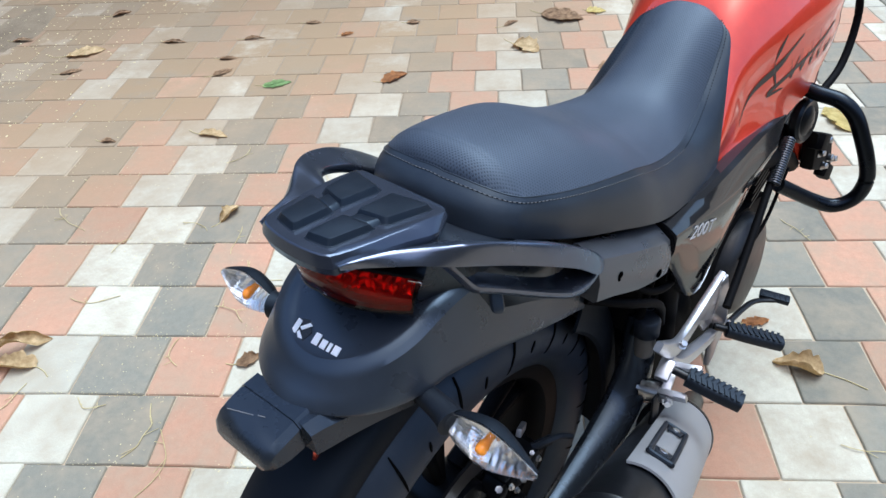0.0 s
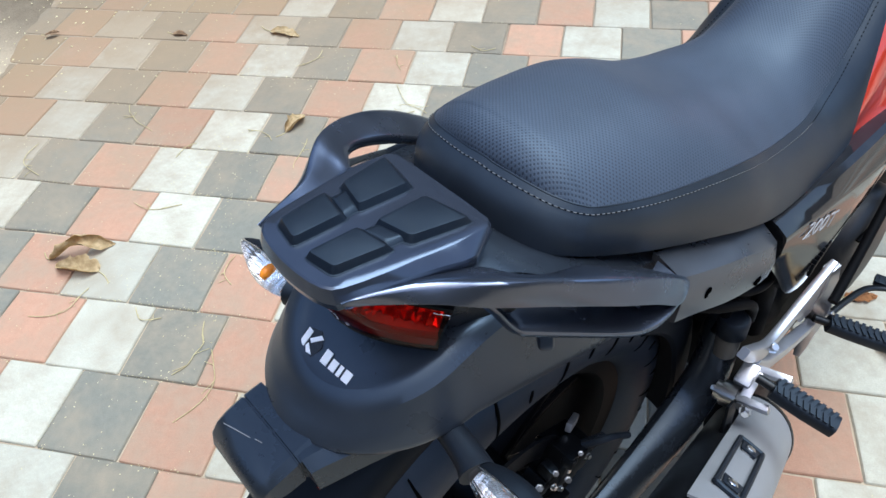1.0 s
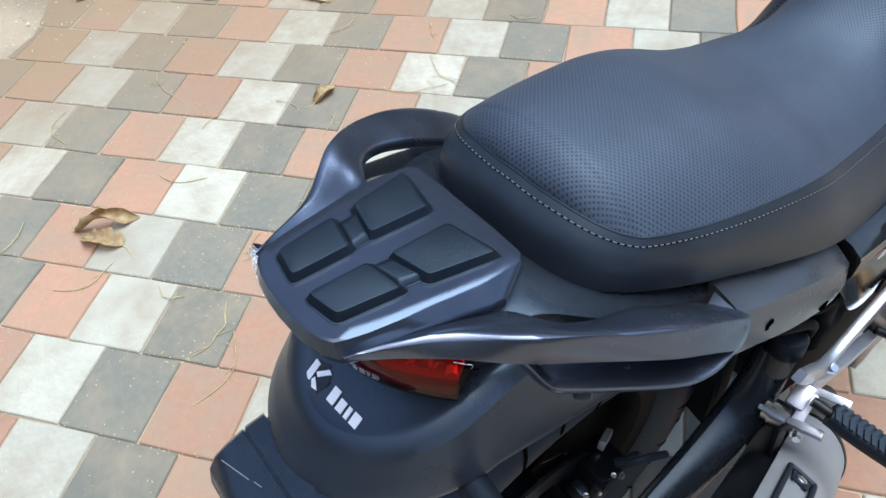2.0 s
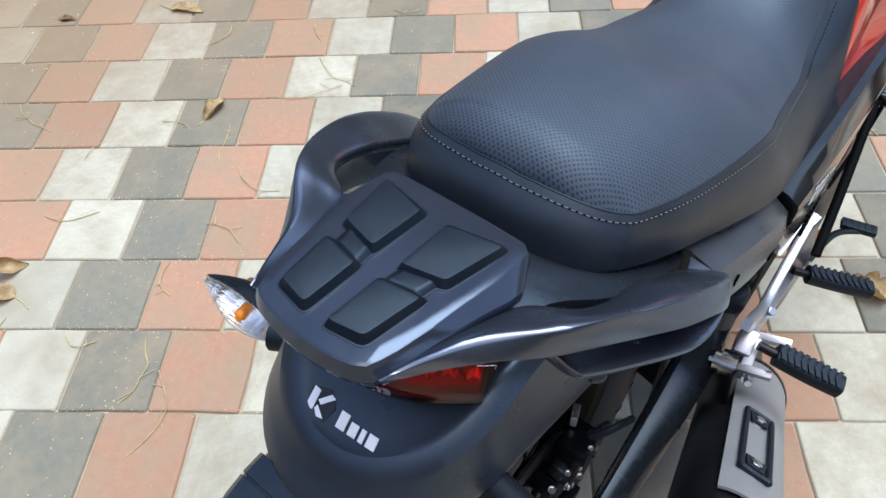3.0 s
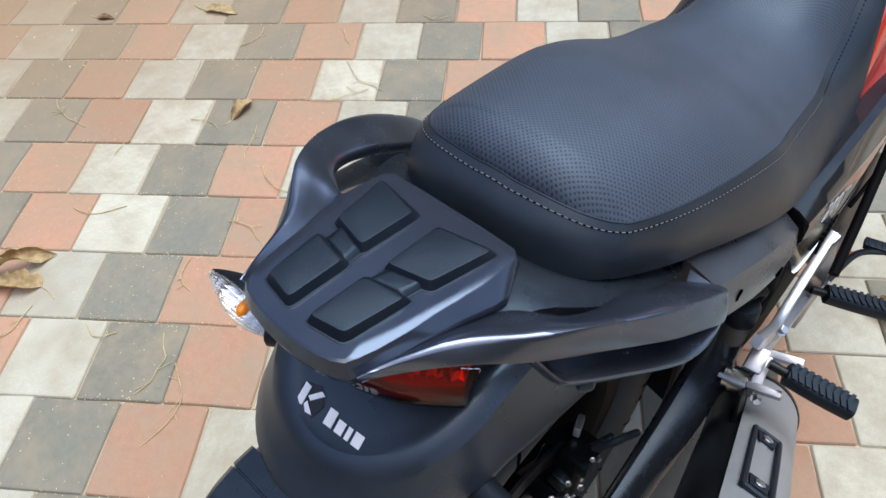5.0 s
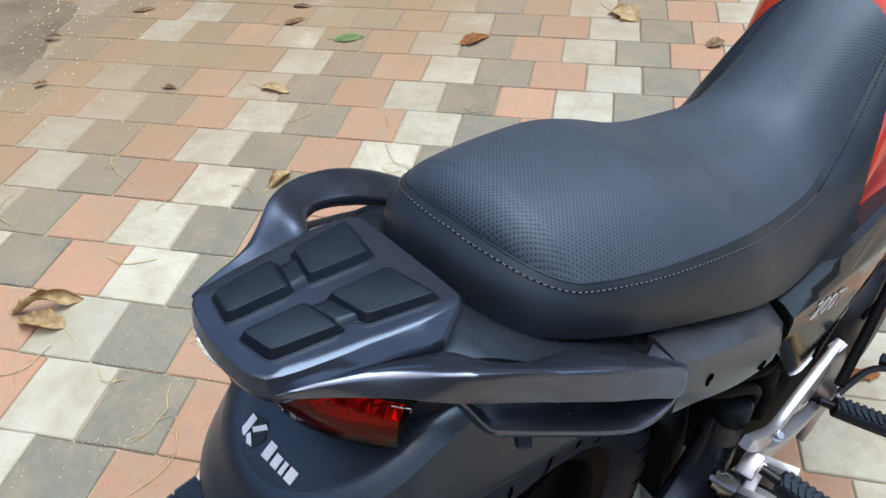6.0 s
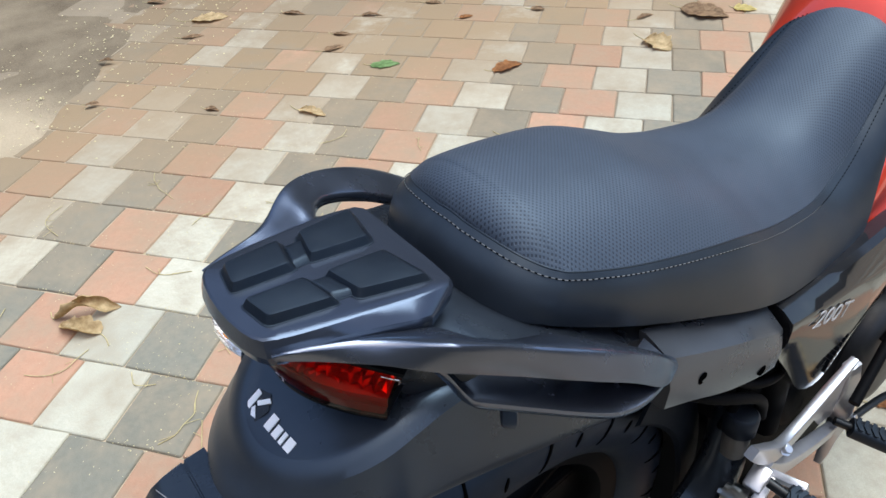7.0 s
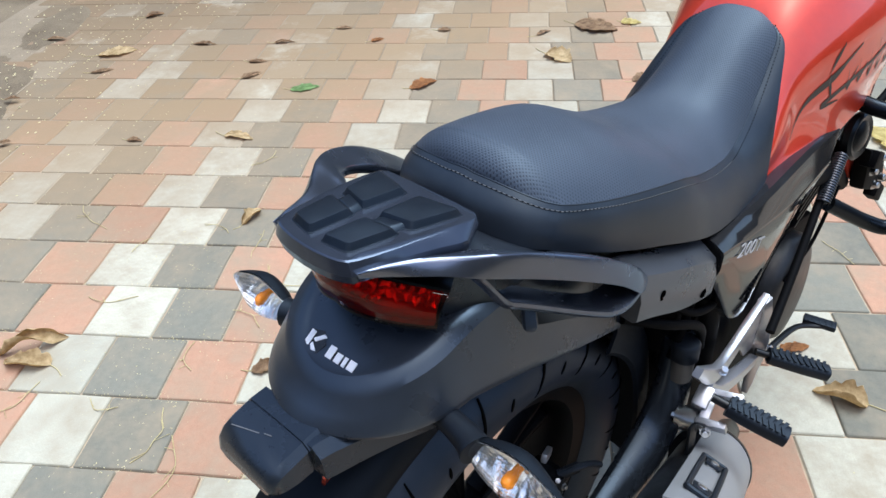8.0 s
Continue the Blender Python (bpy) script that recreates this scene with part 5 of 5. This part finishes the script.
# frame, engine, hoses, crash bar
def chassis():
    fr = new("frame")
    hold(fr, bike, "black tubular steel frame")
    for pts, r in (([(0.060, 0.44, 0.60), (0.085, 0.46, 0.54), (0.095, 0.48, 0.47), (0.09, 0.50, 0.36)], 0.016), ([(0.147, 0.595, 0.368), (0.137, 0.68, 0.405), (0.120, 0.807, 0.462), (0.112, 0.86, 0.49)], 0.0066), ([(0.06, 0.30, 0.66), (0.07, 0.38, 0.60), (0.075, 0.46, 0.52), (0.07, 0.56, 0.42)], 0.013),
                   ([(0.10, 0.60, 0.58), (0.105, 0.75, 0.53), (0.105, 0.90, 0.47), (0.10, 1.00, 0.40)], 0.016)):
        bm = bmesh.new()
        tube(bm, pts, r, 6, 12)
        part("frame_tube", bm, M_SHADED, fr)
    en = new("engine")
    hold(en, bike, "dark grey engine with clutch cover")
    bm = bmesh.new()
    outline = [(0.50, 0.20), (0.48, 0.32), (0.54, 0.42), (0.68, 0.42), (0.80, 0.40), (0.95, 0.36), (0.98, 0.24), (0.90, 0.16), (0.62, 0.15)]
    block(bm, [(-0.10, y, z) for y, z in outline], [(0.085, y, z) for y, z in outline], 0.012)
    part("crankcase", bm, M_SHADED, en)
    bm = bmesh.new()
    turned(bm, [(0, 0.10), (0.02, 0.098), (0.032, 0.088), (0.036, 0.07), (0.038, 0.03), (0.039, 0.0)], (0.082, 0.80, 0.29), (1, 0, 0.05), 40)
    part("clutch_cover", bm, weather(mat("grey_engine_paint", (0.014, 0.014, 0.015), 0.4, metal=0.2), (0.014, 0.014, 0.015), 0.15, dust_amount=0.06), en, "dark grey round clutch cover")
    for k in range(9):
        bm = bmesh.new()
        box(bm, (0.0, 0.93 + 0.004 * k, 0.40 + 0.014 * k), (0.17, 0.17, 0.004), (12, 0, 0), 0.001)
        part("cooling_fin", bm, M_STEEL, en)
    bm = bmesh.new()
    box(bm, (0.0, 0.95, 0.465), (0.14, 0.14, 0.15), (12, 0, 0), 0.006)
    box(bm, (0.0, 0.98, 0.560), (0.13, 0.13, 0.06), (12, 0, 0), 0.008)
    part("cylinder", bm, M_STEEL, en)
    for y, z in ((1.00, 0.46), (1.0, 0.50), (1.01, 0.42), (0.98, 0.53)):
        bm = bmesh.new()
        bolt(bm, (0.092, y, z), (1, 0, 0.3), 0.006, 0.01)
        part("bolt", bm, M_CHROME, en)
    bm = bmesh.new()
    head = [(0.96, 0.50), (1.11, 0.425), (1.18, 0.31), (1.04, 0.37)]
    block(bm, [(0.05, y, z) for y, z in head], [(0.100, y * 0.99 + 0.01, z) for y, z in head], 0.012)
    valve = [(0.966, 0.492), (1.098, 0.426), (1.172, 0.306), (0.990, 0.402)]
    block(bm, [(0.118, y, z) for y, z in valve], [(0.143, y, z) for y, z in valve], 0.006)
    box(bm, (0.140, 1.00, 0.458), (0.026, 0.052, 0.030), (-28, 0, 0), 0.004)
    box(bm, (0.140, 1.108, 0.340), (0.022, 0.070, 0.030), (-35, 0, 0), 0.004)
    part("cylinder_head", bm, M_SHADED, en, "black cylinder head with bright bolts")
    for y, z in ((1.045, 0.440), (1.140, 0.352), (1.100, 0.374), (1.062, 0.376), (1.010, 0.430)):
        bm = bmesh.new()
        bolt(bm, (0.143, y, z), (1, -0.3, 0.35), 0.0062, 0.010)
        part("bolt", bm, M_CHROME, en)
    bm = bmesh.new()
    shroud = [(0.925, 0.488), (1.066, 0.411), (1.093, 0.350), (0.985, 0.420)]
    block(bm, [(0.103, y, z) for y, z in shroud], [(0.115, y, z) for y, z in shroud], 0.003)
    part("red_shroud", bm, M_RED, bike, "small red plastic shroud by the horn")
    bm = bmesh.new()
    turned(bm, [(0, 0.030), (0.006, 0.038), (0.016, 0.039), (0.020, 0.034), (0.018, 0.026), (0.021, 0.020), (0.024, 0.012), (0.025, 0.0)], (0.112, 0.925, 0.530), (1, -0.15, 0.1), 28)
    part("horn", bm, M_DARK, bike, "round black horn")
    bm = bmesh.new()
    sweep(bm, [(0.075, 0.47, 0.47, 0.016, 0.03), (0.085, 0.53, 0.40, 0.016, 0.035), (0.08, 0.58, 0.33, 0.016, 0.035)], 4, 12, 3)
    part("pivot_plate", bm, M_SHADED, bike)
    for pts, r in (([(0.085, 0.36, 0.56), (0.105, 0.40, 0.525), (0.112, 0.44, 0.51), (0.10, 0.50, 0.49)], 0.005), ([(0.07, 0.30, 0.57), (0.10, 0.35, 0.54), (0.11, 0.42, 0.49), (0.10, 0.46, 0.42)], 0.006), ([(0.11, 1.16, 0.70), (0.118, 1.18, 0.62), (0.12, 1.13, 0.55), (0.11, 1.05, 0.52), (0.10, 1.0, 0.50)], 0.007),
                   ([(0.132, 0.85, 0.48), (0.125, 0.82, 0.40), (0.12, 0.79, 0.37), (0.115, 0.74, 0.35)], 0.003)):
        bm = bmesh.new()
        tube(bm, pts, r, 8, 10)
        part("cable", bm, M_SHADED, bike)
    bm = bmesh.new()
    p0, p1 = Vector((0.124, 0.812, 0.466)), Vector((0.118, 0.880, 0.520))
    tt = (p1 - p0).normalized()
    turned(bm, [(k * 0.0042 + d, 0.011 if d < 0.002 else 0.0085) for k in range(20) for d in (0.0, 0.0018, 0.0022, 0.0040)], p0, tt, 14)
    part("bellows", bm, M_PANEL, bike, "ribbed grey rubber boot")
    bm = bmesh.new()
    tube(bm, [(0.112, 0.93, 0.585), (0.135, 0.925, 0.582), (0.170, 0.925, 0.576), (0.196, 0.925, 0.556), (0.215, 0.925, 0.520), (0.232, 0.925, 0.478), (0.238, 0.925, 0.445), (0.230, 0.920, 0.412), (0.205, 0.905, 0.396), (0.175, 0.885, 0.408), (0.128, 0.830, 0.455)], 0.0125, 6, 14)
    part("crash_bar", bm, M_DARK, bike, "bent black steel crash bar")


chassis()


# ---------------------------------------------------------------- ground
def ground_sheet():
    bm = bmesh.new()
    xs = [-400, -60, -12, -5] + [-4 + 0.05 * k for k in range(75)] + [4, 12, 60, 400]
    ys = [-400, -60, -12, -4] + [-1.5 + 0.1 * k for k in range(60)] + [6, 12, 60, 400]
    grid = []
    for x in xs:
        row = []
        for y in ys:
            edge = earth_edge(y)
            d = edge - x
            z = -0.03
            if d > -0.12 and -1.6 < y < 4.6 and x < -0.3:
                rise = min(1, max(0, (d + 0.06) / 0.25))
                z = -0.03 + 0.040 * rise * (0.8 + 0.5 * noise.noise(Vector((x * 3, y * 3, 0))))
            row.append(bm.verts.new((x, y, z)))
        grid.append(row)
    for a, b in zip(grid, grid[1:]):
        for k in range(len(ys) - 1):
            bm.faces.new((a[k], b[k], b[k + 1], a[k + 1]))
    tagged(obj("ground", bm, M_EARTH, angle=180), "bare trodden brown earth with dust and grit", "ground", kind="structure")


def earth_edge(y):
    """Where the earth begins to lie over the stones."""
    t = y / 0.17
    x = -3.9 if t < 4 else -3.9 - 0.28 * (t - 4)
    return 0.17 * (x + 0.25 * noise.noise(Vector((y * 4, 1.7, 0))))


layout["m"] = UPRIGHT
ground_sheet()

M_WALL = weather(mat("dark_block_wall", (0.09, 0.088, 0.078), 0.9, spec=0.2), (0.09, 0.088, 0.078), 0.3, dust_amount=0.3, coarse=1.5, fine=60, bump=0.4, bump_dist=0.01)


def sky_block_walls():
    # plain walls added out of view; their heights block low sky and darken reflections
    for name, x0, y0, x1, y1, h in (("sky_block_north", -6.0, 7.0, 9.0, 7.25, 6.2), ("sky_block_south", -6.0, -4.25, 9.0, -4.0, 3.5), ("sky_block_west", -6.25, -4.25, -6.0, 7.25, 3.4), ("sky_block_east", 9.0, -4.25, 9.25, 7.25, 2.2)):
        bm = bmesh.new()
        box(bm, ((x0 + x1) / 2, (y0 + y1) / 2, h / 2 - 0.05), (x1 - x0, y1 - y0, h), (0, 0, 0), 0.02)
        tagged(obj(name, bm, M_WALL), "added unseen plain wall that blocks the low sky", "wall", kind="structure")


sky_block_walls()

# leaves, stalks and chaff
def leaf(at, size, turn, material, label, curl=0.5, width=0.45, seed=0, stalk=0.35, lift=0.0):
    """A dry leaf: ragged blade rolled up along its midrib by curl radians a side, arched and twisted."""
    rnd = random.Random(seed)
    bm = bmesh.new()
    n, m = 18, 12
    ph, ph2, lean = rnd.uniform(0, 6), rnd.uniform(0, 6), rnd.uniform(-0.5, 0.5)
    one = rnd.uniform(0.55, 1.0)
    rows = []
    for i in range(n + 1):
        f = i / n
        half = width * size * 0.5 * (math.sin(math.pi * f ** 0.75) ** 0.7) * (1 + 0.10 * math.sin(8 * f + ph)) + 0.0008
        bend = 0.16 * curl * size * (math.sin(math.pi * f) ** 2) * 0.35
        side_bend = 0.10 * size * math.sin(2.4 * f + ph2) * min(1, curl)
        spin = lean * curl * (f - 0.4)
        row = []
        for j in range(-m // 2, m // 2 + 1):
            s = j / (m / 2)
            rag = 1 + (0.14 * math.sin(23 * f + ph * 3) + 0.10 * math.sin(41 * f + ph2)) * abs(s) ** 3
            c = curl * (0.75 + 0.35 * math.sin(4 * f + ph)) * (1 if s > 0 else one)
            w = abs(s) * half * rag
            ang = max(0.05, c * abs(s))
            # an arc of the length w that turns through ang
            y, z = w * math.sin(ang) / ang, w * (1 - math.cos(ang)) / ang
            y = math.copysign(y, s) if j else 0.0
            z += 0.018 * size * noise.noise(Vector((f * 5 + seed, s * 3, seed * 1.7)))
            y, z = y * math.cos(spin) - z * math.sin(spin), y * math.sin(spin) + z * math.cos(spin)
            row.append(((f - 0.5) * size, y + side_bend, z + bend))
        rows.append(row)
    low = min(p[2] for r in rows for p in r)
    rows = [[(x, y, z - low + 0.001) for x, y, z in r] for r in rows]
    skin(bm, rows, closed=False)
    bmesh.ops.solidify(bm, geom=list(bm.faces), thickness=0.0006)
    ob = obj("leaf", bm, material, angle=60)
    ob.matrix_world = pose(at[0], at[1], lift, 0, 0, turn)
    tagged(ob, label, "leaf", "fallen leaves")
    if stalk:
        b = bmesh.new()
        x0, y0, z0 = rows[0][m // 2]
        tube(b, [(x0 + 0.05 * size, y0, z0), (x0, y0, z0), (x0 - stalk * 0.5 * size, y0 + 0.05 * size, max(0.0015, z0 * 0.6)), (x0 - stalk * size, y0 + 0.16 * size, 0.0016)], 0.0011, 4, 6)
        part("leaf_stalk", b, M_TWIG, ob)
    return ob


TAN = "curled dry tan leaf on the paving"
BROWN = "curled dry brown leaf on the paving"
leaf((-0.188, 0.124), 0.150, 16, M_LEAF_TAN, "large rolled-up tan leaf on the paving", 3.6, 0.48, 1, 0.12)
leaf((-0.172, 0.078), 0.115, 168, M_LEAF_TAN, TAN, 1.5, 0.50, 2, 0.4)
leaf((0.158, 0.640), 0.085, 75, M_LEAF_TAN, TAN, 2.2, 0.62, 3, 0.3)
leaf((-0.030, 1.075), 0.110, -10, M_LEAF_TAN, TAN, 0.9, 0.35, 4, 0.4)
leaf((0.100, 1.449), 0.110, 12, M_LEAF_GREEN, "fresh green leaf on the paving", 0.25, 0.5, 5, 0.25)
leaf((0.545, 1.480), 0.115, 28, M_LEAF_ORANGE, "dry orange-brown leaf on the paving", 0.7, 0.5, 6, 0.2)
leaf((1.046, 1.715), 0.125, -35, M_LEAF_TAN, "broad curled tan leaf on the paving", 1.1, 0.8, 7, 0.5)
leaf((1.365, 2.080), 0.085, -10, M_LEAF_YELLOW, "flat yellow leaf on the paving", 0.3, 0.8, 8, 0.2)
leaf((1.215, 2.030), 0.190, -18, M_LEAF_BROWN, "large crumpled brown leaf on the paving", 0.5, 0.7, 9, 0.3)
leaf((0.570, 2.010), 0.060, 10, M_LEAF_BROWN, BROWN, 1.0, 0.6, 10)
leaf((-0.815, 1.785), 0.160, 25, M_LEAF_TAN, TAN, 0.7, 0.5, 11, 0.4)
leaf((-0.790, 1.600), 0.090, 20, M_LEAF_BROWN, BROWN, 0.6, 0.35, 12)
leaf((-0.160, 1.690), 0.075, 0, M_LEAF_BROWN, BROWN, 0.9, 0.35, 13)
leaf((-0.146, 1.560), 0.085, 40, M_LEAF_BROWN, BROWN, 0.4, 0.5, 14)
leaf((1.555, 0.095), 0.100, 160, M_LEAF_TAN, "curled tan leaf with a long stalk on the paving", 2.0, 0.7, 15, 0.8)
leaf((1.505, 0.225), 0.065, 15, M_LEAF_ORANGE, "dry orange-brown leaf under the pedal", 0.6, 0.4, 16)
leaf((1.340, 1.535), 0.080, 30, M_LEAF_BROWN, BROWN, 1.0, 0.6, 17)
leaf((2.020, 1.110), 0.170, 100, M_LEAF_YELLOW, "large yellow leaf on the paving", 0.4, 0.6, 18)
leaf((-0.455, 1.870), 0.110, -15, M_LEAF_BROWN, BROWN, 0.9, 0.25, 19, 0.2)
leaf((-0.845, 2.220), 0.090, 30, M_LEAF_BROWN, BROWN, 0.9, 0.5, 20)
leaf((0.295, 1.905), 0.060, 30, M_LEAF_ORANGE, "dry orange-brown leaf on the paving", 0.6, 0.5, 21)
leaf((-0.105, 1.880), 0.090, 10, M_LEAF_BROWN, BROWN, 0.8, 0.25, 22)
leaf((0.995, 1.965), 0.080, 35, M_LEAF_BROWN, BROWN, 0.8, 0.3, 23, 0.5)
leaf((-1.005, 1.325), 0.060, 0, M_LEAF_BROWN, "curled dry brown leaf on the earth", 1.0, 0.4, 24, 0.3, 0.012)
leaf((-0.835, 1.008), 0.045, 20, M_LEAF_BROWN, "curled dry brown leaf on the earth", 1.0, 0.5, 25, 0.3, 0.01)
leaf((-0.386, 1.048), 0.060, 0, M_LEAF_BROWN, BROWN, 0.9, 0.4, 26)
leaf((0.371, 0.100), 0.060, 20, M_LEAF_BROWN, BROWN, 1.2, 0.6, 27)
leaf((-1.170, 1.915), 0.090, 10, M_LEAF_BROWN, BROWN, 0.7, 0.3, 28, 0.3, 0.006)
leaf((0.119, 2.040), 0.070, 10, M_LEAF_BROWN, BROWN, 0.7, 0.4, 29)


def twig(at, length, turn, bend, seed):
    rnd = random.Random(seed)
    bm = bmesh.new()
    pts = []
    for k in range(6):
        f = k / 5
        pts.append(((f - 0.5) * length, bend * math.sin(math.pi * f) * length + rnd.uniform(-0.03, 0.03) * length, 0.0016 + 0.004 * math.sin(math.pi * f) * rnd.random()))
    tube(bm, pts, 0.0009, 4, 5)
    for k in range(3):
        i = rnd.randint(1, 4)
        p = pts[i]
        tube(bm, [p, (p[0] + rnd.uniform(-0.2, 0.2) * length, p[1] + rnd.uniform(-0.2, 0.2) * length, 0.002)], 0.0006, 3, 4)
    ob = obj("stalk", bm, M_TWIG)
    ob.matrix_world = pose(at[0], at[1], 0.0004, 0, 0, turn)
    tagged(ob, "thin dry yellow stalk on the paving", "stalk", "dry stalks")


rt = random.Random(5)
for k, (x, y) in enumerate([(0.19, -0.09), (0.235, -0.17), (0.06, -0.02), (0.33, 0.40), (0.22, 0.52), (-0.08, 0.30), (0.28, 0.24), (0.20, 0.12), (-0.16, -0.02), (-0.42, 0.02), (0.46, 0.78), (0.40, 0.70), (0.08, 0.58), (-0.30, 0.62), (0.10, 0.95), (0.38, 0.95), (-0.10, 0.50), (1.70, 0.55), (1.62, -0.10), (0.62, 1.05), (-0.50, 0.42)]):
    twig((x, y), rt.uniform(0.07, 0.17), rt.uniform(0, 360), rt.uniform(-0.3, 0.3), 40 + k)


def chaff():
    rnd = random.Random(11)
    verts, faces = [], []
    def bit(x, y, s):
        a, h, w = rnd.uniform(0, 6.28), s * rnd.uniform(0.3, 0.6), s * rnd.uniform(0.3, 0.7)
        c, d = math.cos(a) * s, math.sin(a) * s
        e, f = -math.sin(a) * w, math.cos(a) * w
        i = len(verts)
        g = 0.0002 if x > earth_edge(y) - 0.12 else 0.012
        verts.extend([(x - c, y - d, g), (x + e, y + f, g), (x + c, y + d, g), (x - e, y - f, g), (x, y, g + h)])
        faces.extend([(i, i + 1, i + 4), (i + 1, i + 2, i + 4), (i + 2, i + 3, i + 4), (i + 3, i, i + 4), (i + 3, i + 2, i + 1, i)])
    for k in range(5200):
        x, y = rnd.gauss(0.15, 0.45), rnd.gauss(0.35, 0.55)
        if x < -0.7 or y < -0.5 or noise.noise(Vector((x * 5, y * 5, 3))) < -0.15:
            continue
        if rnd.random() < 0.45:
            y = round(y / 0.17) * 0.17 + rnd.gauss(0, 0.006)
        bit(x, y, rnd.uniform(0.0008, 0.0024))
    for k in range(650):
        bit(rnd.gauss(-1.05, 0.28), rnd.uniform(0.7, 2.4), rnd.uniform(0.002, 0.0065))
    me = bpy.data.meshes.new("chaff")
    me.from_pydata(verts, [], faces)
    me.materials.append(M_CHAFF)
    tagged(new("chaff", me), "scattered yellow chaff and grit on the paving", "chaff", kind="stuff")


chaff()


# ---------------------------------------------------------------- paving stones
S = 0.17


def paver_outline(rnd, x0, y0, x1, y1):
    j = lambda: rnd.uniform(-0.0014, 0.0014)
    g = 0.0012
    c = 0.003
    xa, ya, xb, yb = x0 + g * 0.6, y0 + g, x1 - g * 0.6, y1 - g
    return [(xa + c + j(), ya + j()), ((xa + xb) / 2, ya + j()), (xb - c + j(), ya + j()), (xb + j(), ya + c), (xb + j(), (ya + yb) / 2), (xb + j(), yb - c), (xb - c, yb + j()), ((xa + xb) / 2, yb + j()), (xa + c, yb + j()), (xa + j(), yb - c), (xa + j(), (ya + yb) / 2), (xa + j(), ya + c)]


def paver_rings(outl, z, rnd):
    cx, cy = sum(p[0] for p in outl) / len(outl), sum(p[1] for p in outl) / len(outl)

    def ring(inset, dz):
        return [(x - math.copysign(min(inset, abs(x - cx)), x - cx) * (1 if abs(x - cx) > 0.02 else 0), y - math.copysign(min(inset, abs(y - cy)), y - cy) * (1 if abs(y - cy) > 0.02 else 0), z + dz) for x, y in outl]
    return [ring(0, -0.02), ring(0, -0.0035), ring(0.0022, -0.0006), ring(0.0055, 0.0)]


def paving():
    # bed of sand; dust fills the joints to the brim towards the bare earth
    bed = bmesh.new()
    rows = []
    for a in range(62):
        x = -1.6 + 0.16 * a
        rows.append([(x, -1.5 + 0.16 * b, -0.0052 + 0.0024 * min(1, max(0, (-1.5 + 0.16 * b - 0.75 * x - 0.5) / 1.0)) * (1 if x < 1.2 else 0)) for b in range(62)])
    skin(bed, rows, closed=False)
    pave = obj("pavement", bed, M_JOINT, smooth=False)
    tagged(pave, "sandy joints of white, grey and red square paving", "pavement", kind="structure")
    rnd = random.Random(3)
    shapes = []
    for colour in range(3):
        kinds = []
        for k in range(4):
            bm = bmesh.new()
            skin(bm, paver_rings(paver_outline(rnd, -S / 2, -S / 2, S / 2, S / 2), 0, rnd))
            bmesh.ops.recalc_face_normals(bm, faces=bm.faces)
            me = bpy.data.meshes.new("paving_stone")
            bm.to_mesh(me)
            bm.free()
            me.materials.append(PAVERS[colour])
            kinds.append(me)
        shapes.append(kinds)
    verts, faces, mats = [], [], []
    count = 0
    for row in range(-8, 46):
        shift = (-0.05 if row % 2 == 0 else 0.44) + rnd.uniform(-0.02, 0.02)
        if row == -1:
            shift = 0.40
        for col in range(-9, 46):
            x, y = (col + shift + 0.5) * S * 1.008, (row + 0.5) * S
            if x < earth_edge(y) - 0.30:
                continue
            colour = col % 3
            z = rnd.uniform(-0.0012, 0.0008)
            near = -0.75 < x < 1.95 and -0.6 < y < 2.0
            if near and count < 300:
                st = new("paving_stone", rnd.choice(shapes[colour]))
                st.parent = pave
                st.matrix_local = pose(x, y, z, rnd.uniform(-0.25, 0.25), rnd.uniform(-0.25, 0.25), rnd.choice((0, 90, 180, 270)) + rnd.uniform(-0.35, 0.35))
                count += 1
            else:
                rings = paver_rings(paver_outline(rnd, x - S / 2, y - S / 2, x + S / 2, y + S / 2), z, rnd)
                n = len(rings[0])
                base = len(verts)
                for r in rings:
                    verts.extend(r)
                for a in range(len(rings) - 1):
                    for k in range(n):
                        faces.append((base + a * n + k, base + a * n + (k + 1) % n, base + (a + 1) * n + (k + 1) % n, base + (a + 1) * n + k))
                        mats.append(colour)
                faces.append(tuple(base + (len(rings) - 1) * n + k for k in range(n)))
                mats.append(colour)
    me = bpy.data.meshes.new("farther_paving_stones")
    me.from_pydata(verts, [], faces)
    for mt in PAVERS:
        me.materials.append(mt)
    me.polygons.foreach_set("material_index", mats)
    rest = new("farther_paving_stones", me)
    rest.parent = pave
    tagged(rest, kind="stuff")


paving()
